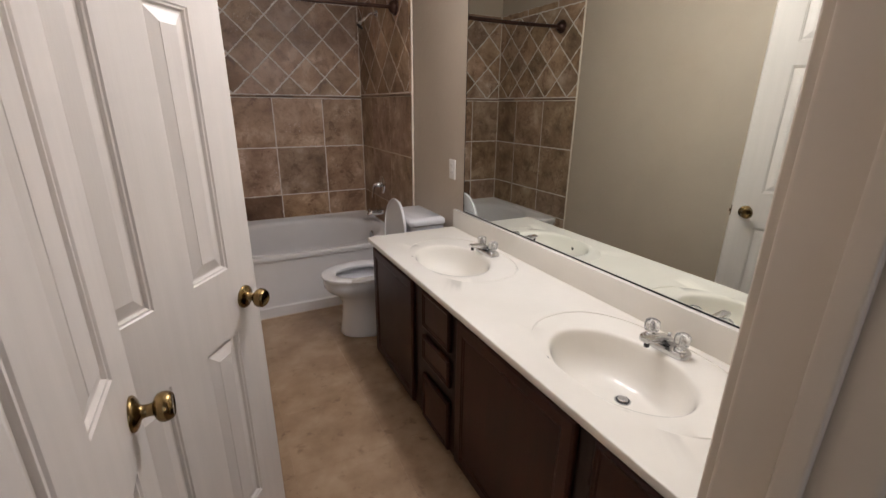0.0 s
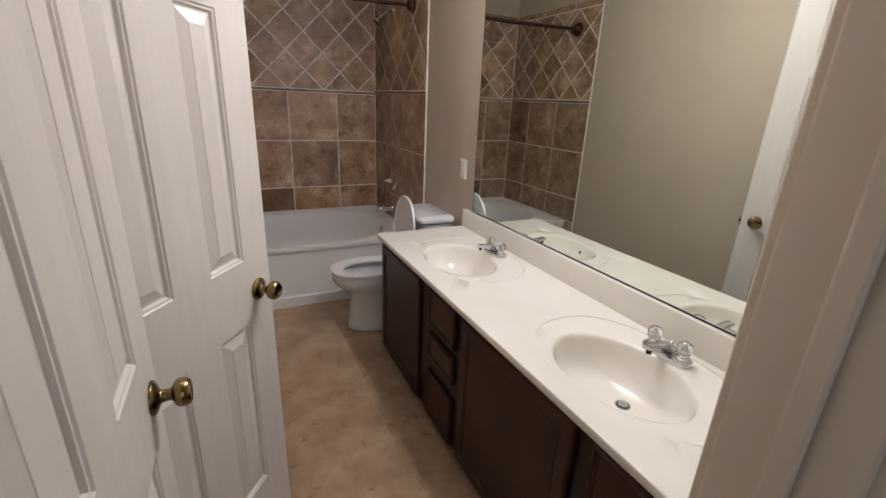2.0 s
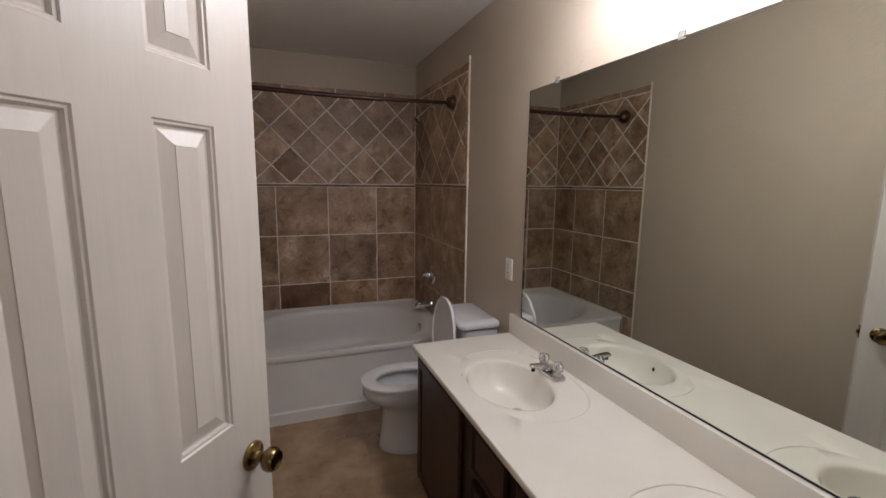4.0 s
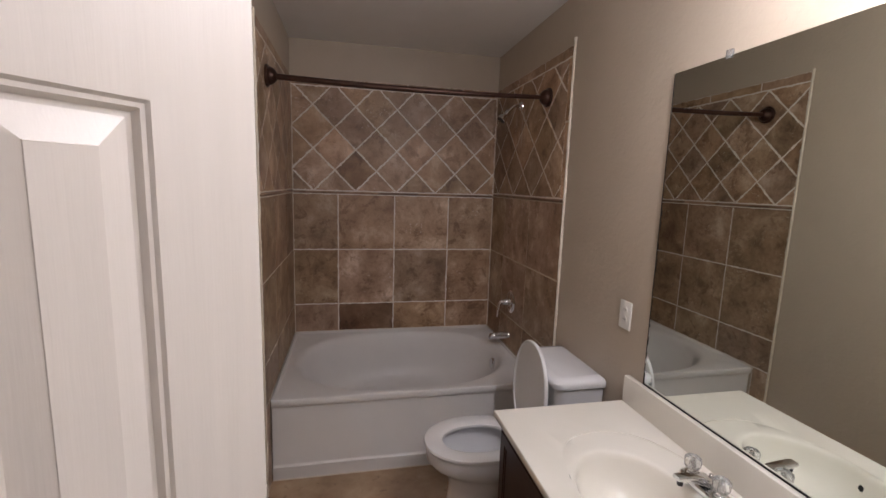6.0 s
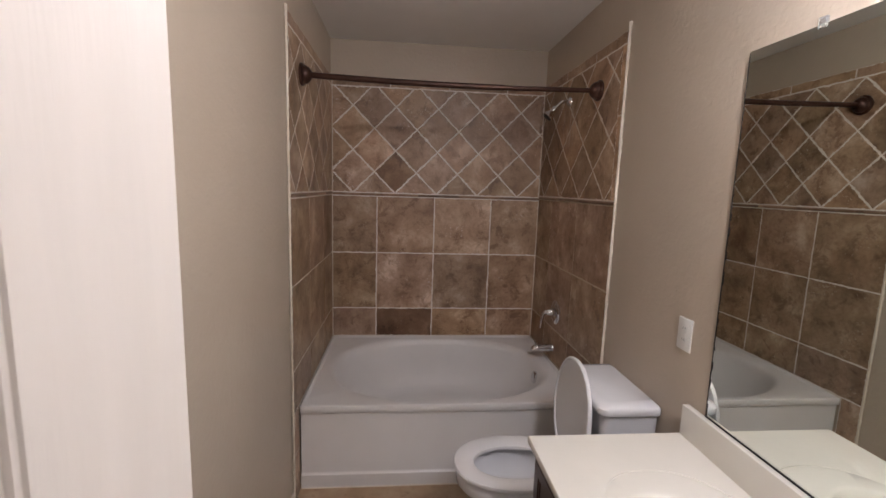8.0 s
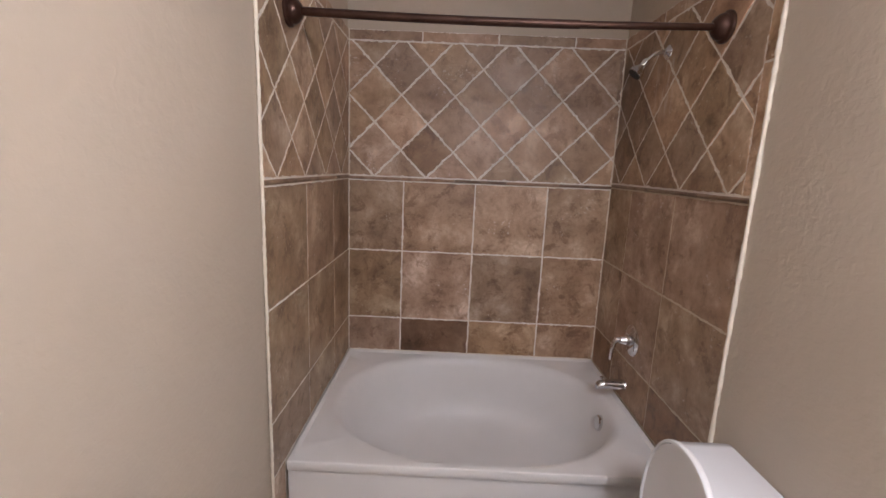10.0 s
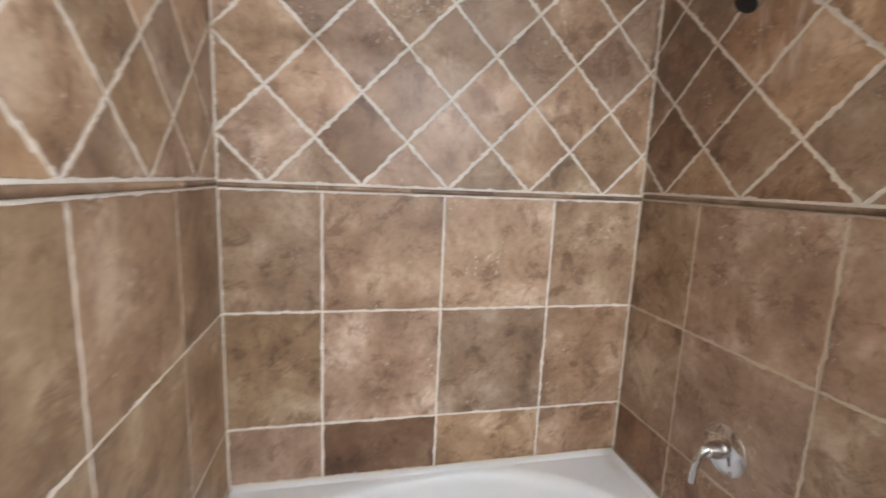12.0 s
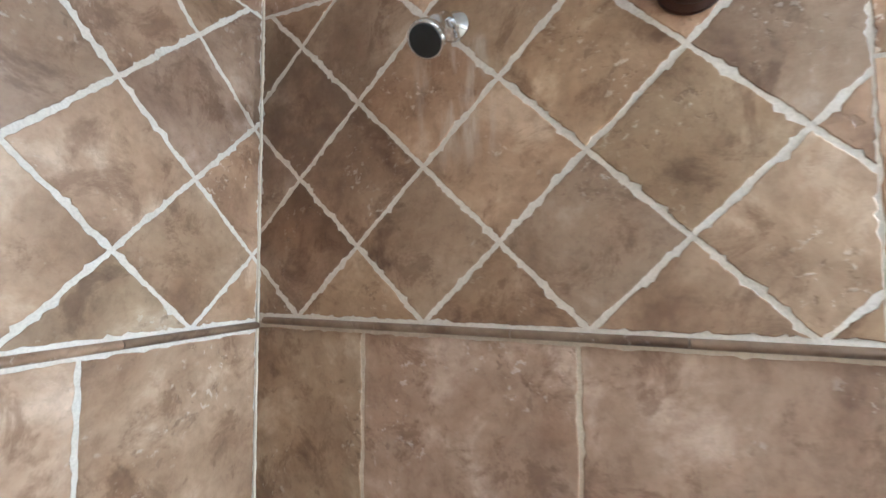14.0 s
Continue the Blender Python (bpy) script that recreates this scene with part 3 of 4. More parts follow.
for dy in (-0.24, -0.08, 0.08, 0.24):
    bm = bmesh.new()
    lathe(bm, [(0.001, 0), (0.022, 0), (0.014, 0.01), (0.012, 0.140), (0.024, 0.152), (0.024, 0.178), (0.001, 0.178)], pose(1.482, LY + dy, LZ, 0, -90, 0), 18)
    part("socket", bm, M_chrome, lamp)
    bm = bmesh.new()
    bmesh.ops.create_uvsphere(bm, u_segments=24, v_segments=14, radius=0.050, matrix=Matrix.Translation((1.240, LY + dy, LZ)))
    part("globe", bm, M_glow, lamp, "lit frosted round bulb", smooth=180)

# ---- bathtub ----
tub = thing("bathtub", "white acrylic alcove bathtub with an oval basin", "bathtub")
TX0, TX1, TY0, TY1 = 0.004, 1.496, TUB_Y + 0.006, YB - 0.003
TCX, TCY, TA, TB = 0.752, 3.412, 0.672, 0.490
bm = bmesh.new()
al = basin_angles(TX0, TX1, TY0, TY1, TCX, TCY, 112)


def tub_oval(k, z, dx=0.0):
    out = []
    for a in al:
        c, s = math.cos(a), math.sin(a)
        r = (abs(c / TA) ** 2.25 + abs(s / TB) ** 2.25) ** (-1 / 2.25)
        out.append((TCX + dx + k * r * c, TCY + k * r * s, z))
    return out


def tub_edge(d, z):
    pts = [rect_point(a, TX0 + d, TX1 - d, TY0 + d, TY1 - d, TCX, TCY) for a in al]
    return [(x, y, z if y > TY0 + 0.05 else RIM + 0.001) for x, y in pts]


rings(bm, [tub_edge(0.0, RIM + 0.004), tub_edge(0.008, RIM + 0.012), tub_edge(0.016, RIM + 0.009), tub_edge(0.022, RIM + 0.001), tub_oval(1.03, RIM), tub_oval(1.0, RIM - 0.004), tub_oval(0.972, RIM - 0.018), tub_oval(0.95, RIM - 0.05),
           tub_oval(0.925, RIM - 0.15, -0.004), tub_oval(0.885, RIM - 0.25, -0.008), tub_oval(0.835, RIM - 0.318, -0.012), tub_oval(0.765, RIM - 0.352, -0.016), tub_oval(0.66, RIM - 0.366, -0.018), tub_oval(0.3, RIM - 0.372, -0.018)], False, True)
part("basin", bm, M_tub, tub, smooth=50)
bm = bmesh.new()
yf = TUB_Y
prof = [(yf + 0.012, RIM + 0.0005), (yf + 0.006, RIM + 0.0015), (yf + 0.001, RIM - 0.001), (yf - 0.001, RIM - 0.005), (yf - 0.001, RIM - 0.034), (yf + 0.002, RIM - 0.040), (yf + 0.012, RIM - 0.042), (yf + 0.012, 0.085), (yf + 0.009, 0.078), (yf + 0.001, 0.072), (yf, 0.066), (yf, 0.002), (yf + 0.03, 0.002)]
rings(bm, [[(x, y, z) for y, z in prof] for x in (TX0, TX1)], wrap=False)
part("apron", bm, M_tub, tub, smooth=30)
bm = bmesh.new()
lathe(bm, [(0.001, -0.01), (0.039, -0.01), (0.039, 0.004), (0.033, 0.009), (0.012, 0.010), (0.001, 0.010)], pose(1.374, 3.405, 0.364, 0, -82, 0), 28)
part("overflow_plate", bm, M_chrome, tub, "round chrome overflow plate")
bm = bmesh.new()
lathe(bm, [(0.001, 0), (0.034, 0), (0.034, 0.003), (0.026, 0.004), (0.022, 0.001), (0.001, 0.001)], pose(1.18, 3.405, RIM - 0.3715), 24)
part("drain", bm, M_chrome, tub)

# ---- toilet ----
TOY = 2.468
toilet = thing("toilet", "white china toilet with the seat lid raised", "toilet")


def egg(x0, x1, hw, z, n=48, sq=2.2):
    """An elongated oval from x0 (front) to x1 (back), hw half as wide."""
    cx, rx = (x0 + x1) / 2, (x1 - x0) / 2
    out = []
    for i in range(n):
        a = 2 * math.pi * i / n
        c, s = math.cos(a), math.sin(a)
        w = hw * (1 + 0.06 * c)
        out.append((cx + rx * math.copysign(abs(c) ** (2 / sq), c), TOY + w * math.copysign(abs(s) ** (2 / sq), s), z))
    return out


bm = bmesh.new()
rings(bm, [egg(0.840, 1.34, 0.146, 0.0), egg(0.837, 1.34, 0.149, 0.006), egg(0.842, 1.34, 0.145, 0.03), egg(0.852, 1.34, 0.134, 0.10), egg(0.860, 1.34, 0.126, 0.19), egg(0.856, 1.33, 0.128, 0.24), egg(0.822, 1.32, 0.152, 0.285),
           egg(0.770, 1.31, 0.177, 0.318), egg(0.750, 1.30, 0.186, 0.345), egg(0.748, 1.30, 0.187, 0.395), egg(0.755, 1.29, 0.182, 0.402), egg(0.80, 1.20, 0.140, 0.402), egg(0.812, 1.19, 0.130, 0.394), egg(0.812, 1.19, 0.130, 0.384), egg(0.792, 1.20, 0.146, 0.376), egg(0.80, 1.195, 0.140, 0.33),
           egg(0.838, 1.17, 0.118, 0.27), egg(0.89, 1.13, 0.088, 0.215), egg(0.925, 1.10, 0.065, 0.17), egg(0.94, 1.08, 0.05, 0.15)], True, True)
part("bowl", bm, M_china, toilet, smooth=50)
bm = bmesh.new()
rings(bm, [egg(0.897, 1.122, 0.083, 0.207), egg(0.95, 1.08, 0.03, 0.2072)], False, True)
part("water", bm, M_water, toilet, "still water in the bowl")
bm = bmesh.new()
rings(bm, [egg(0.742, 1.235, 0.188, 0.405), egg(0.738, 1.238, 0.191, 0.412), egg(0.742, 1.235, 0.188, 0.421), egg(0.76, 1.225, 0.174, 0.426), egg(0.805, 1.175, 0.128, 0.424), egg(0.824, 1.152, 0.110, 0.416), egg(0.827, 1.150, 0.108, 0.405), egg(0.742, 1.235, 0.188, 0.405)])
part("seat", bm, M_seat, toilet, "white plastic open seat ring", smooth=50)
bm = bmesh.new()
lid_m = Matrix.Translation((1.236, TOY, 0.43)) @ Matrix.Rotation(radians(2.5), 4, "Y")


def lid_ring(k, x):
    out = []
    for i in range(48):
        a = 2 * math.pi * i / 48
        c, s = math.cos(a), math.sin(a)
        out.append(lid_m @ Vector((x, 0.18 * k * math.copysign(abs(s) ** 0.9, s) * (1 - 0.05 * c), 0.222 + 0.222 * k * math.copysign(abs(c) ** 0.9, c))))
    return out


rings(bm, [lid_ring(0.96, 0.0), lid_ring(0.992, -0.002), lid_ring(1.0, -0.008), lid_ring(1.0, -0.014), lid_ring(0.985, -0.018), lid_ring(0.955, -0.019), lid_ring(0.945, -0.012), lid_ring(0.5, -0.010)], True, True)
part("lid", bm, M_seat, toilet, "raised white plastic seat lid", smooth=40)
for dy in (-0.075, 0.075):
    bm = bmesh.new()
    tube(bm, [(1.236, TOY + dy - 0.02, 0.424), (1.236, TOY + dy + 0.02, 0.424)], 0.011)
    part("seat_hinge", bm, M_seat, toilet)


def soft_block(x0, x1, hw, z, r=0.04, n=8, taper=0.0):
    out = []
    for cx, cy, a0 in ((x1 - 0.012, TOY + hw - 0.012, 0), (x0 + r, TOY + hw - r, 90), (x0 + r, TOY - hw + r, 180), (x1 - 0.012, TOY - hw + 0.012, 270)):
        rr = 0.012 if a0 in (0, 270) else r
        for i in range(n):
            a = radians(a0 + 90 * i / (n - 1))
            out.append((cx + rr * math.cos(a), cy + rr * math.sin(a), z))
    return out


bm = bmesh.new()
rings(bm, [soft_block(1.315, 1.50, 0.172, 0.392), soft_block(1.305, 1.50, 0.180, 0.40), soft_block(1.287, 1.50, 0.192, 0.55), soft_block(1.278, 1.50, 0.198, 0.71), soft_block(1.278, 1.50, 0.198, 0.722)], True, True)
part("tank", bm, M_china, toilet, smooth=40)
bm = bmesh.new()
rings(bm, [soft_block(1.274, 1.502, 0.200, 0.7265), soft_block(1.262, 1.503, 0.209, 0.731), soft_block(1.258, 1.503, 0.212, 0.740), soft_block(1.259, 1.503, 0.211, 0.757), soft_block(1.268, 1.498, 0.202, 0.768), soft_block(1.30, 1.49, 0.170, 0.7735)], True, True)
part("tank_lid", bm, M_china, toilet, smooth=40)
for dy in (-0.10, 0.10):
    bm = bmesh.new()
    lathe(bm, [(0.001, 0), (0.012, 0), (0.012, 0.006), (0.007, 0.014), (0.001, 0.015)], pose(1.02, TOY + dy * 1.36, 0.012), 14)
    part("bolt_cap", bm, M_seat, toilet)
bm = bmesh.new()
tube(bm, [(1.276, TOY + 0.15, 0.66), (1.262, TOY + 0.15, 0.66), (1.258, TOY + 0.13, 0.658), (1.258, TOY + 0.08, 0.652)], [0.010, 0.008, 0.007, 0.006])
part("flush_lever", bm, M_chrome, toilet)

# ---- shower fittings ----
rod = thing("shower_rod", "oil-rubbed bronze telescoping shower curtain rod", "curtain rod")
RY, RZ = 3.03, 2.092
pts = [(x, RY - 0.03 * math.sin(math.pi * x / 1.5), RZ - 0.020 * math.sin(math.pi * x / 1.5)) for x in [0.02 + 1.46 * i / 24 for i in range(25)]]
bm = bmesh.new()
tube(bm, pts[:17], 0.0145)
part("outer_tube", bm, M_bronze, rod)
bm = bmesh.new()
tube(bm, pts[15:], 0.0122)
part("inner_tube", bm, M_bronze, rod)
for x, r in ((0.0005, 90), (1.4995, -90)):
    bm = bmesh.new()
    lathe(bm, [(0.001, 0), (0.052, 0), (0.0535, 0.005), (0.052, 0.010), (0.046, 0.014), (0.043, 0.016), (0.043, 0.022), (0.040, 0.030), (0.033, 0.040), (0.024, 0.047), (0.018, 0.051), (0.001, 0.052)], pose(x, RY, RZ, 0, r, 0))
    part("flange", bm, M_bronze, rod, "stepped round bronze flange")

valve = thing("tub_valve", "chrome single-lever tub valve on a round plate", "faucet")
VYV, VZV = 3.425, 0.797
bm = bmesh.new()
lathe(bm, [(0.001, 0), (0.076, 0), (0.0765, 0.004), (0.070, 0.010), (0.045, 0.014), (0.030, 0.017), (0.001, 0.017)], pose(1.4995, VYV, VZV, 0, -90, 0), 40)
part("plate", bm, M_chrome, valve)
bm = bmesh.new()
lathe(bm, [(0.001, 0), (0.026, 0), (0.025, 0.022), (0.021, 0.032), (0.018, 0.045), (0.012, 0.050), (0.001, 0.050)], pose(1.484, VYV, VZV, 0, -90, 0), 28)
part("hub", bm, M_chrome, valve)
bm = bmesh.new()
tube(bm, [(1.445, VYV, VZV), (1.430, VYV + 0.003, VZV + 0.003), (1.418, VYV + 0.006, VZV - 0.014), (1.411, VYV + 0.008, VZV - 0.055), (1.407, VYV + 0.008, VZV - 0.105)], [0.015, 0.0135, 0.012, 0.011, 0.009])
part("lever", bm, M_chrome, valve, smooth=60)

spout = thing("tub_spout", "chrome tub filler spout on the tiled wall", "faucet")
bm = bmesh.new()
loops = []
for x, z, w, t in ((1.4995, 0.548, 0.030, 0.028), (1.49, 0.548, 0.027, 0.026), (1.45, 0.549, 0.025, 0.025), (1.40, 0.548, 0.024, 0.023), (1.375, 0.543, 0.023, 0.021), (1.362, 0.534, 0.020, 0.016)):
    loops.append([(x, 3.455 + w * math.cos(q), z + t * math.sin(q)) for q in [2 * math.pi * i / 24 for i in range(24)]])
rings(bm, loops, True, True)
part("body", bm, M_chrome, spout, smooth=50)
bm = bmesh.new()
lathe(bm, [(0.001, 0), (0.004, 0), (0.004, 0.014), (0.008, 0.017), (0.008, 0.024), (0.001, 0.026)], pose(1.385, 3.455, 0.563), 14)
part("diverter", bm, M_chrome, spout)

shower = thing("wall_shower", "small chrome shower head on a bent wall arm", "shower")
SHY, SHZ = 3.435, 2.112
bm = bmesh.new()
lathe(bm, [(0.001, 0), (0.031, 0), (0.030, 0.004), (0.020, 0.012), (0.012, 0.016), (0.001, 0.016)], pose(1.4995, SHY, SHZ, 0, -90, 0), 28)
part("flange", bm, M_chrome, shower)
bm = bmesh.new()
tube(bm, [(1.495, SHY, SHZ), (1.465, SHY, SHZ), (1.448, SHY, SHZ - 0.006), (1.432, SHY, SHZ - 0.020), (1.410, SHY, SHZ - 0.042)], 0.0095)
part("arm", bm, M_chrome, shower, smooth=60)
head_m = Matrix.Translation((1.408, SHY, SHZ - 0.044)) @ Matrix.Rotation(radians(-140), 4, "Y") @ Matrix.Scale(1.22, 4)
bm = bmesh.new()
lathe(bm, [(0.001, -0.006), (0.013, -0.006), (0.015, 0.004), (0.013, 0.012), (0.012, 0.018), (0.016, 0.026), (0.024, 0.038), (0.027, 0.048), (0.027, 0.054), (0.025, 0.056), (0.001, 0.056)], head_m, 28)
part("head", bm, M_chrome, shower)
bm = bmesh.new()
lathe(bm, [(0.001, 0.0555), (0.0235, 0.0555), (0.0225, 0.058), (0.001, 0.0585)], head_m, 28)
part("spray_face", bm, M_black, shower, "black rubber spray face")

# ---- baseboards ----
def baseboard(name, b):
    bm = bmesh.new()
    box(bm, *b, bevel=0.004)
    return tagged(part(name, bm, M_trim), "low tan painted wooden baseboard", "baseboard", kind="structure")


baseboard("baseboard_left", (PL, PL + 0.012, CLO1 + 0.01, 2.765, 0, 0.08))
baseboard("baseboard_right", (PR - 0.012, PR, VY1 + 0.003, 2.735, 0, 0.08))

# ---- wall tiles ----
def tile_bed(name, x0, x1, y0, y1, z0, z1, parent, material=M_grout):
    bm = bmesh.new()
    box(bm, x0, x1, y0, y1, z0, z1)
    return part(name, bm, material, parent, "cream grout between the wall tiles" if material == M_grout else "tan grout between the wall tiles")


G = 0.0017            # grout plane below the tile faces
TL0, TR0, ZTOP = 2.783, 2.769, 2.302
tile_bed("grout_bed", XL - 0.0, XR - 0.0, YB + G, YB + 0.0099, RIM - 0.02, ZTOP - 0.002, wall_back)
for y0, y1, z0, z1 in ((TL0, TUB_Y, 0.002, ZTOP - 0.002), (TUB_Y, YB + G, RIM - 0.02, ZTOP - 0.002)):
    tile_bed("grout_bed", PL + 0.0001, XL - G, y0, y1, z0, z1, wall_left)
for y0, y1, z0, z1, m_ in ((TR0, TUB_Y, 0.002, 1.52, M_grout_tan), (TUB_Y, YB + G, RIM - 0.02, 1.52, M_grout_tan), (TR0, YB + G, 1.52, ZTOP - 0.002, M_grout)):
    tile_bed("grout_bed", XR + G, PR - 0.0001, y0, y1, z0, z1, wall_right, m_)

PLACE = {"back": lambda u, v, d: (u, YB - d, v), "left": lambda u, v, d: (XL + d, u, v), "right": lambda u, v, d: (XR - d, u, v)}
OWNER = {"back": wall_back, "left": wall_left, "right": wall_right}


def clip(poly, nx, ny, c):
    """The part of a convex outline where nx*u + ny*v >= c."""
    out = []
    for i, p in enumerate(poly):
        q = poly[(i + 1) % len(poly)]
        a, b = nx * p[0] + ny * p[1] - c, nx * q[0] + ny * q[1] - c
        if a >= 0:
            out.append(p)
        if a * b < 0:
            t = a / (a - b)
            out.append((p[0] + t * (q[0] - p[0]), p[1] + t * (q[1] - p[1])))
    return out


def shrink(poly, g):
    area = sum(p[0] * q[1] - p[1] * q[0] for p, q in zip(poly, poly[1:] + poly[:1])) / 2
    res = list(poly)
    for p, q in zip(poly, poly[1:] + poly[:1]):
        dx, dy = q[0] - p[0], q[1] - p[1]
        ln = math.hypot(dx, dy)
        if ln < 1e-6:
            continue
        s = 1 if area > 0 else -1
        nx, ny = -dy / ln * s, dx / ln * s
        res = clip(res, nx, ny, nx * p[0] + ny * p[1] + g)
        if len(res) < 3:
            return []
    return res


rng = random.Random(5)


def tile(side, poly, gap=0.0038, shade=None, rugged=0.0019, name="tile"):
    poly = shrink(poly, gap)
    if len(poly) < 3:
        return
    area = sum(p[0] * q[1] - p[1] * q[0] for p, q in zip(poly, poly[1:] + poly[:1]))
    turn = 1 if area > 0 else -1
    pts = []
    for p, q in zip(poly, poly[1:] + poly[:1]):
        ln = math.hypot(q[0] - p[0], q[1] - p[1])
        if ln < 0.004:
            pts.append(p)
            continue
        nx, ny = -(q[1] - p[1]) / ln * turn, (q[0] - p[0]) / ln * turn
        k = max(1, min(40, int(ln / 0.0075)))
        wave, chip = rng.uniform(0, 6.3), 0.0
        for i in range(k):
            t = min(0.995, max(0.0, (i + (rng.uniform(-0.3, 0.3) if i else 0)) / k))
            chip = rng.uniform(0.5, 1.0) * rugged * 2.2 if rng.random() < 0.13 else chip * 0.4
            d = rugged * (0.35 * math.sin(wave + t * ln * 55) + rng.uniform(-0.45, 0.55)) + chip
            d = min(d, 0.3 * min(t, 1 - t) * ln)
            pts.append((p[0] + t * (q[0] - p[0]) + nx * d, p[1] + t * (q[1] - p[1]) + ny * d))
    cu, cv = sum(p[0] for p in pts) / len(pts), sum(p[1] for p in pts) / len(pts)
    f = PLACE[side]

    def ring(ins, d):
        out = []
        for u, v in pts:
            r = max(1e-4, math.hypot(u - cu, v - cv))
            out.append(f(u + (cu - u) / r * ins, v + (cv - v) / r * ins, d))
        return out

    lift = rng.uniform(-0.0004, 0.0004)
    bm = bmesh.new()
    rings(bm, [ring(0, -G - 0.0015), ring(0, -0.0010 + lift), ring(0.0016, lift)], False, True)
    ob = part(name, bm, M_stone, OWNER[side], smooth=30)
    s = shade if shade else rng.choice((0.80, 0.88, 0.95, 1.0, 1.05, 1.12))
    red, green, blue = (1.12, 0.93, 0.78) if s < 0.7 else rng.choice(((1.0, 1.0, 1.0), (1.03, 0.985, 0.93), (0.99, 1.0, 1.015), (1.0, 0.99, 0.97)))
    ob.color = (s * red, s * green * rng.uniform(0.965, 1.01), s * blue * rng.uniform(0.93, 1.03), 1)


def rect(u0, u1, v0, v1):
    return [(u0, v0), (u1, v0), (u1, v1), (u0, v1)]


def diamonds(side, ua, ub, v0, v1, u0, hu, hv, dark={}):
    for j in range(0, int((v1 - v0) / hv) + 2):
        for i in range(int((ua - u0) / hu) - 2, int((ub - u0) / hu) + 3):
            if (i + j) % 2 == 0:
                continue
            cu, cv = u0 + i * hu, v0 + j * hv
            poly = [(cu - hu, cv), (cu, cv - hv), (cu + hu, cv), (cu, cv + hv)]
            for nx, ny, c in ((1, 0, ua), (-1, 0, -ub), (0, 1, v0), (0, -1, -v1)):
                poly = clip(poly, nx, ny, c) if len(poly) > 2 else []
            if len(poly) > 2:
                tile(side, poly, gap=0.0046, shade=dark.get((i, j)), rugged=0.0027)


ROWZ = (RIM + 0.008, 0.676, 1.090, 1.497)
COLS = {"back": (0.0, 0.316, 0.729, 1.144, 1.5), "left": (TL0, 3.196, 3.607, YB), "right": (TR0, 3.212, 3.640, YB)}
LINE = {"back": (1.498, 1.521), "left": (1.502, 1.526), "right": (1.510, 1.533)}
# tint of each square tile; left-wall tints carry some of that wall's shade
SHADES = {"back": ((0.90, 0.38, 1.02, 0.94), (0.84, 1.22, 0.80, 0.92), (0.90, 0.98, 1.22, 1.12)),
          "left": ((0.8, 0.85, 0.8), (0.9, 0.92, 0.9), (0.9, 0.95, 0.85)), "right": ((0.62, 0.95, 0.66), (0.95, 0.95, 0.9), (1.0, 1.0, 0.95))}
for side, cols in COLS.items():
    for r, (z0, z1) in enumerate(zip(ROWZ, ROWZ[1:])):
        z1 = LINE[side][0] if r == 2 else z1
        for c, (u0, u1) in enumerate(zip(cols, cols[1:])):
            tile(side, rect(u0, u1, z0, z1), shade=SHADES[side][r][c])
tile("left", rect(TL0, TUB_Y, 0.236, RIM + 0.008))
tile("left", rect(TL0, TUB_Y, 0.006, 0.236))
tile("right", rect(TR0, TUB_Y, 0.236, RIM + 0.008))
tile("right", rect(TR0, TUB_Y, 0.006, 0.236))
TOPZ = 2.246
diamonds("back", 0.0, 1.5, LINE["back"][1], TOPZ, 0.145, 0.1485, 0.1495, dark={(2, 1): 0.64, (1, 2): 1.38, (3, 2): 0.92, (1, 0): 1.05, (5, 2): 1.08})
diamonds("left", TL0, YB, LINE["left"][1], TOPZ, 2.898, 0.1440, 0.1435)
diamonds("right", TR0 + 0.042, YB, LINE["right"][1], TOPZ, 3.812, 0.1545, 0.1545, dark={(0, 1): 0.48, (-1, 2): 0.95, (-3, 2): 1.05, (-5, 2): 0.9, (-4, 1): 0.88, (-3, 0): 0.88, (-2, 1): 1.02})
for a, b in ((0.0, 0.40), (0.40, 0.813), (0.813, 1.226), (1.226, 1.5)):
    tile("back", rect(a, b, TOPZ, ZTOP))
for side, cols in (("left", (TL0, 3.10, 3.51, YB)), ("right", (TR0, 3.10, 3.51, YB))):
    for a, b in zip(cols, cols[1:]):
        tile(side, rect(a, b, TOPZ, ZTOP))
for a, b in ((LINE["right"][1], 1.93), (1.93, TOPZ)):
    tile("right", rect(TR0, TR0 + 0.047, a, b), shade=1.5)

# pencil liner between squares and diamonds, and its pieces
def liner(side, a, b):
    z0, z1 = LINE[side]
    u = a
    f = PLACE[side]
    while u < b - 0.01:
        w = min(rng.choice((0.28, 0.30, 0.305)), b - u)
        bm = bmesh.new()
        zm, hr = (z0 + z1) / 2, (z1 - z0) / 2 - 0.003
        rings(bm, [[f(v, zm + hr * math.cos(q), -0.002 + 0.011 * math.sin(q)) for q in [math.pi * k / 7 for k in range(8)]] for v in (u + 0.001, u + w - 0.001)], True, True)
        ob = part("liner_piece", bm, M_stone, OWNER[side], smooth=60)
        s = rng.choice((0.55, 0.62, 0.7, 0.95))
        ob.color = (s, s * 0.95, s * 0.92, 1)
        u += w


liner("back", 0.0, 1.5)
liner("left", TL0, YB - 0.012)
liner("right", TR0, YB - 0.012)


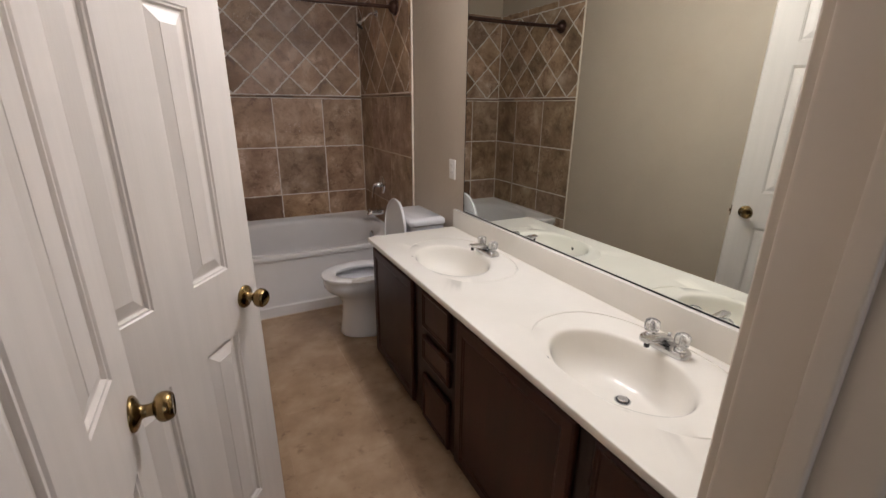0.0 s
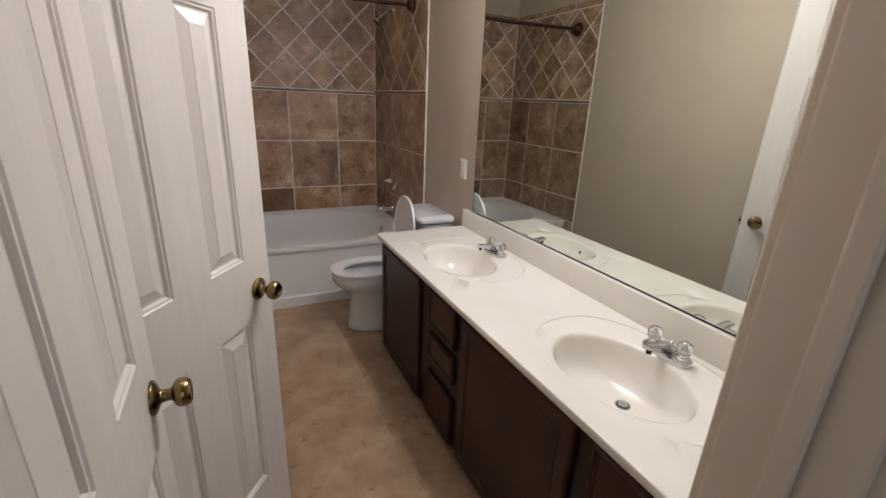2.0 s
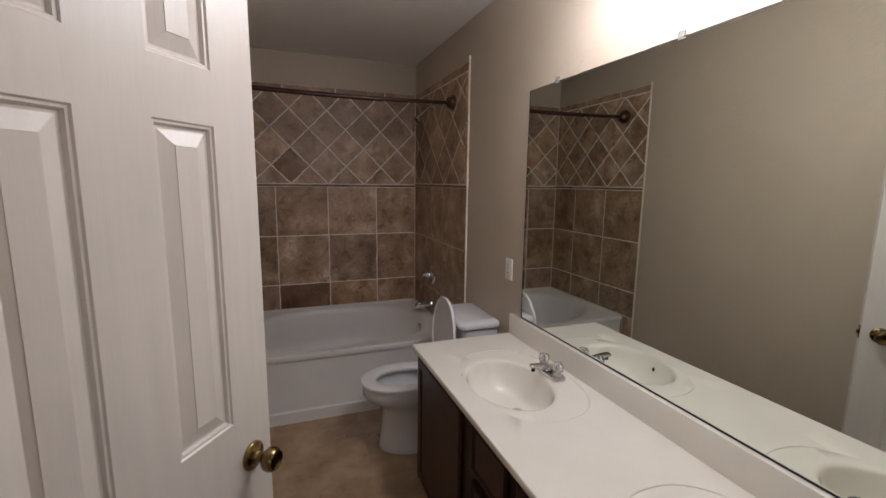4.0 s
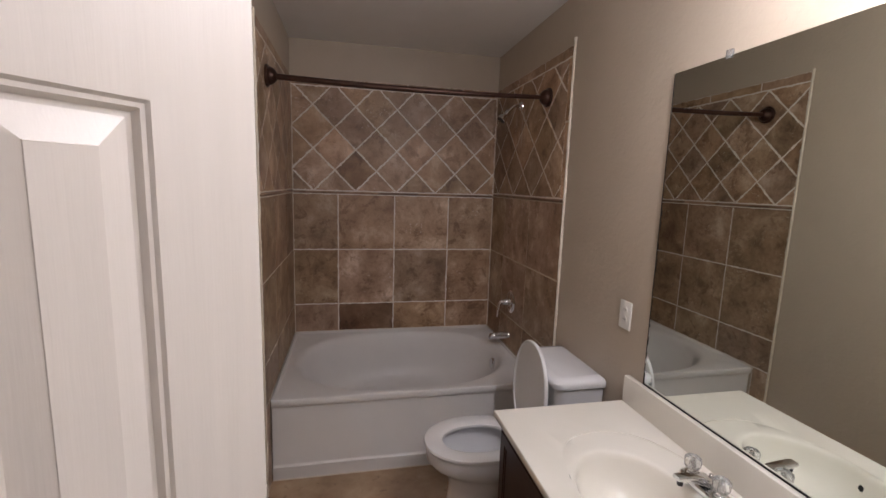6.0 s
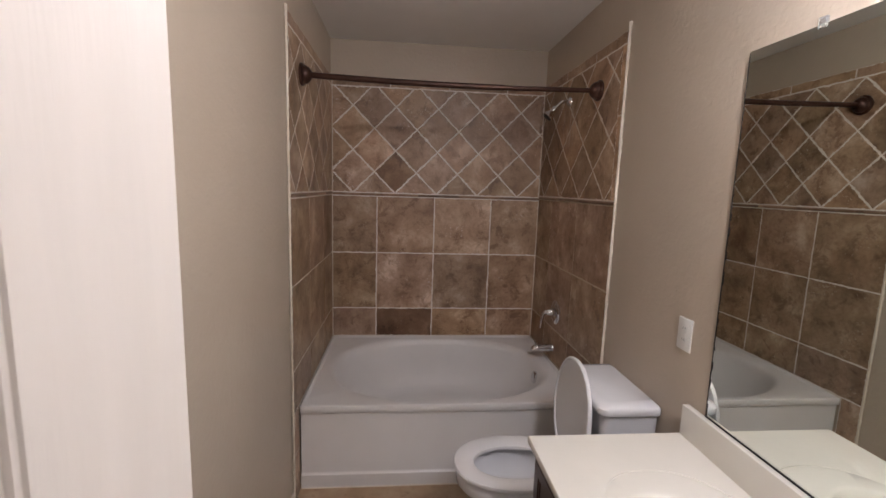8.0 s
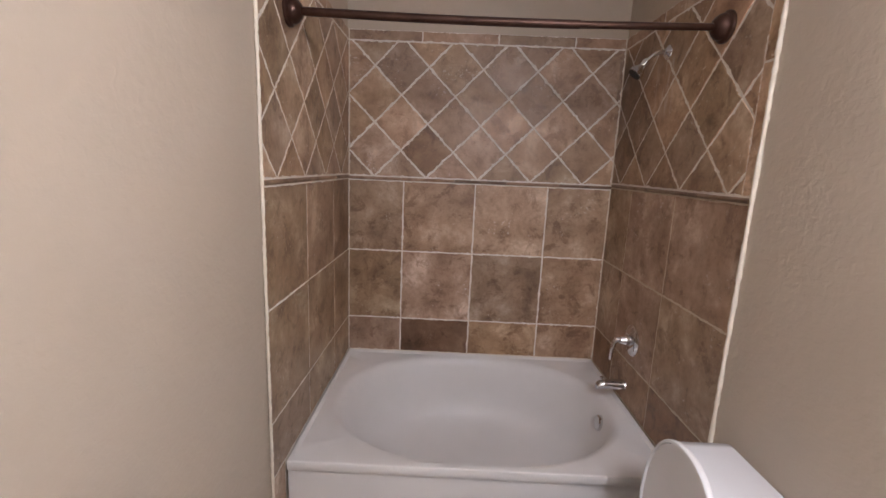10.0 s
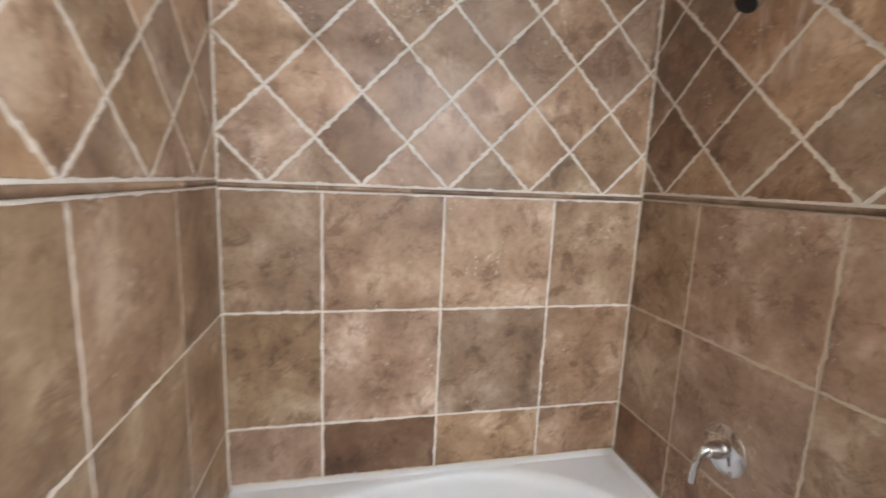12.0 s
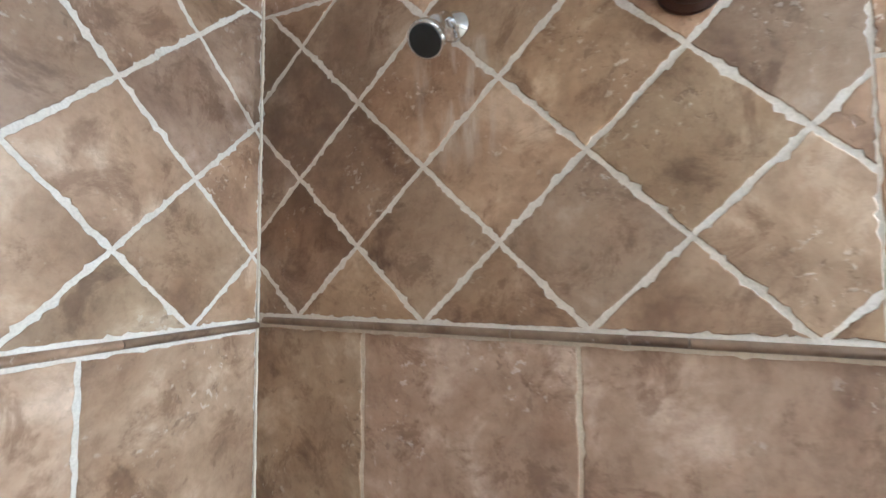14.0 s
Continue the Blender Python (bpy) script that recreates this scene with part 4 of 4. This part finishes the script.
def bead(pts, r, parent, label):
    """A slightly uneven caulk bead along a straight line."""
    a, b = Vector(pts[0]), Vector(pts[1])
    q = (b - a).to_track_quat("Z", "Y")
    n = max(2, int((b - a).length / 0.012))
    loops = []
    for i in range(n + 1):
        rr = r * rng.uniform(0.78, 1.2)
        off = Vector((rng.uniform(-0.0006, 0.0006), rng.uniform(-0.0006, 0.0006), 0))
        loops.append([a.lerp(b, i / n) + q @ (off + Vector((rr * math.cos(2 * math.pi * k / 8), rr * math.sin(2 * math.pi * k / 8), 0))) for k in range(8)])
    bm = bmesh.new()
    rings(bm, loops, True, True)
    part("tile_edge", bm, M_bead, parent, label, smooth=60)


bead([(XR + 0.001, TR0 - 0.005, 0.0), (XR + 0.001, TR0 - 0.005, ZTOP + 0.03)], 0.0072, wall_right, "cream bead along the tile edge")
bead([(XL - 0.001, TL0 - 0.005, 0.0), (XL - 0.001, TL0 - 0.005, ZTOP + 0.01)], 0.0060, wall_left, "cream bead along the tile edge")
for x in (XL + 0.001, XR - 0.001):
    bead([(x, YB - 0.001, RIM + 0.01), (x, YB - 0.001, ZTOP)], 0.0035, wall_back, "white caulk line in the corner")
bead([(0.004, YB - 0.003, RIM + 0.008), (1.496, YB - 0.003, RIM + 0.008)], 0.006, wall_back, "white caulk line on the tub rim")
bead([(0.006, TUB_Y - 0.0015, 0.001), (1.494, TUB_Y - 0.0015, 0.001)], 0.0035, floor, "uneven stained caulk along the tub apron")

# ---- floor tiles ----
FX, FY, FS = 0.362, 0.97, 0.412
for i in range(-4, 4):
    for j in range(-7, 6):
        x0, x1, y0, y1 = FX + i * FS, FX + (i + 1) * FS, FY + j * FS, FY + (j + 1) * FS
        x0, x1, y0, y1 = max(x0, -0.899), min(x1, PR + 0.099), max(y0, -1.599), min(y1, TUB_Y + 0.05)
        if x1 - x0 < 0.02 or y1 - y0 < 0.02:
            continue
        bm = bmesh.new()
        g = 0.0005
        rings(bm, [[(x0 + a, y0 + a, z), (x1 - a, y0 + a, z), (x1 - a, y1 - a, z), (x0 + a, y1 - a, z)] for a, z in ((g, -0.0035), (g, -0.0004), (g + 0.0006, 0.0))], False, True)
        part("floor_tile", bm, M_floor, floor, smooth=0)
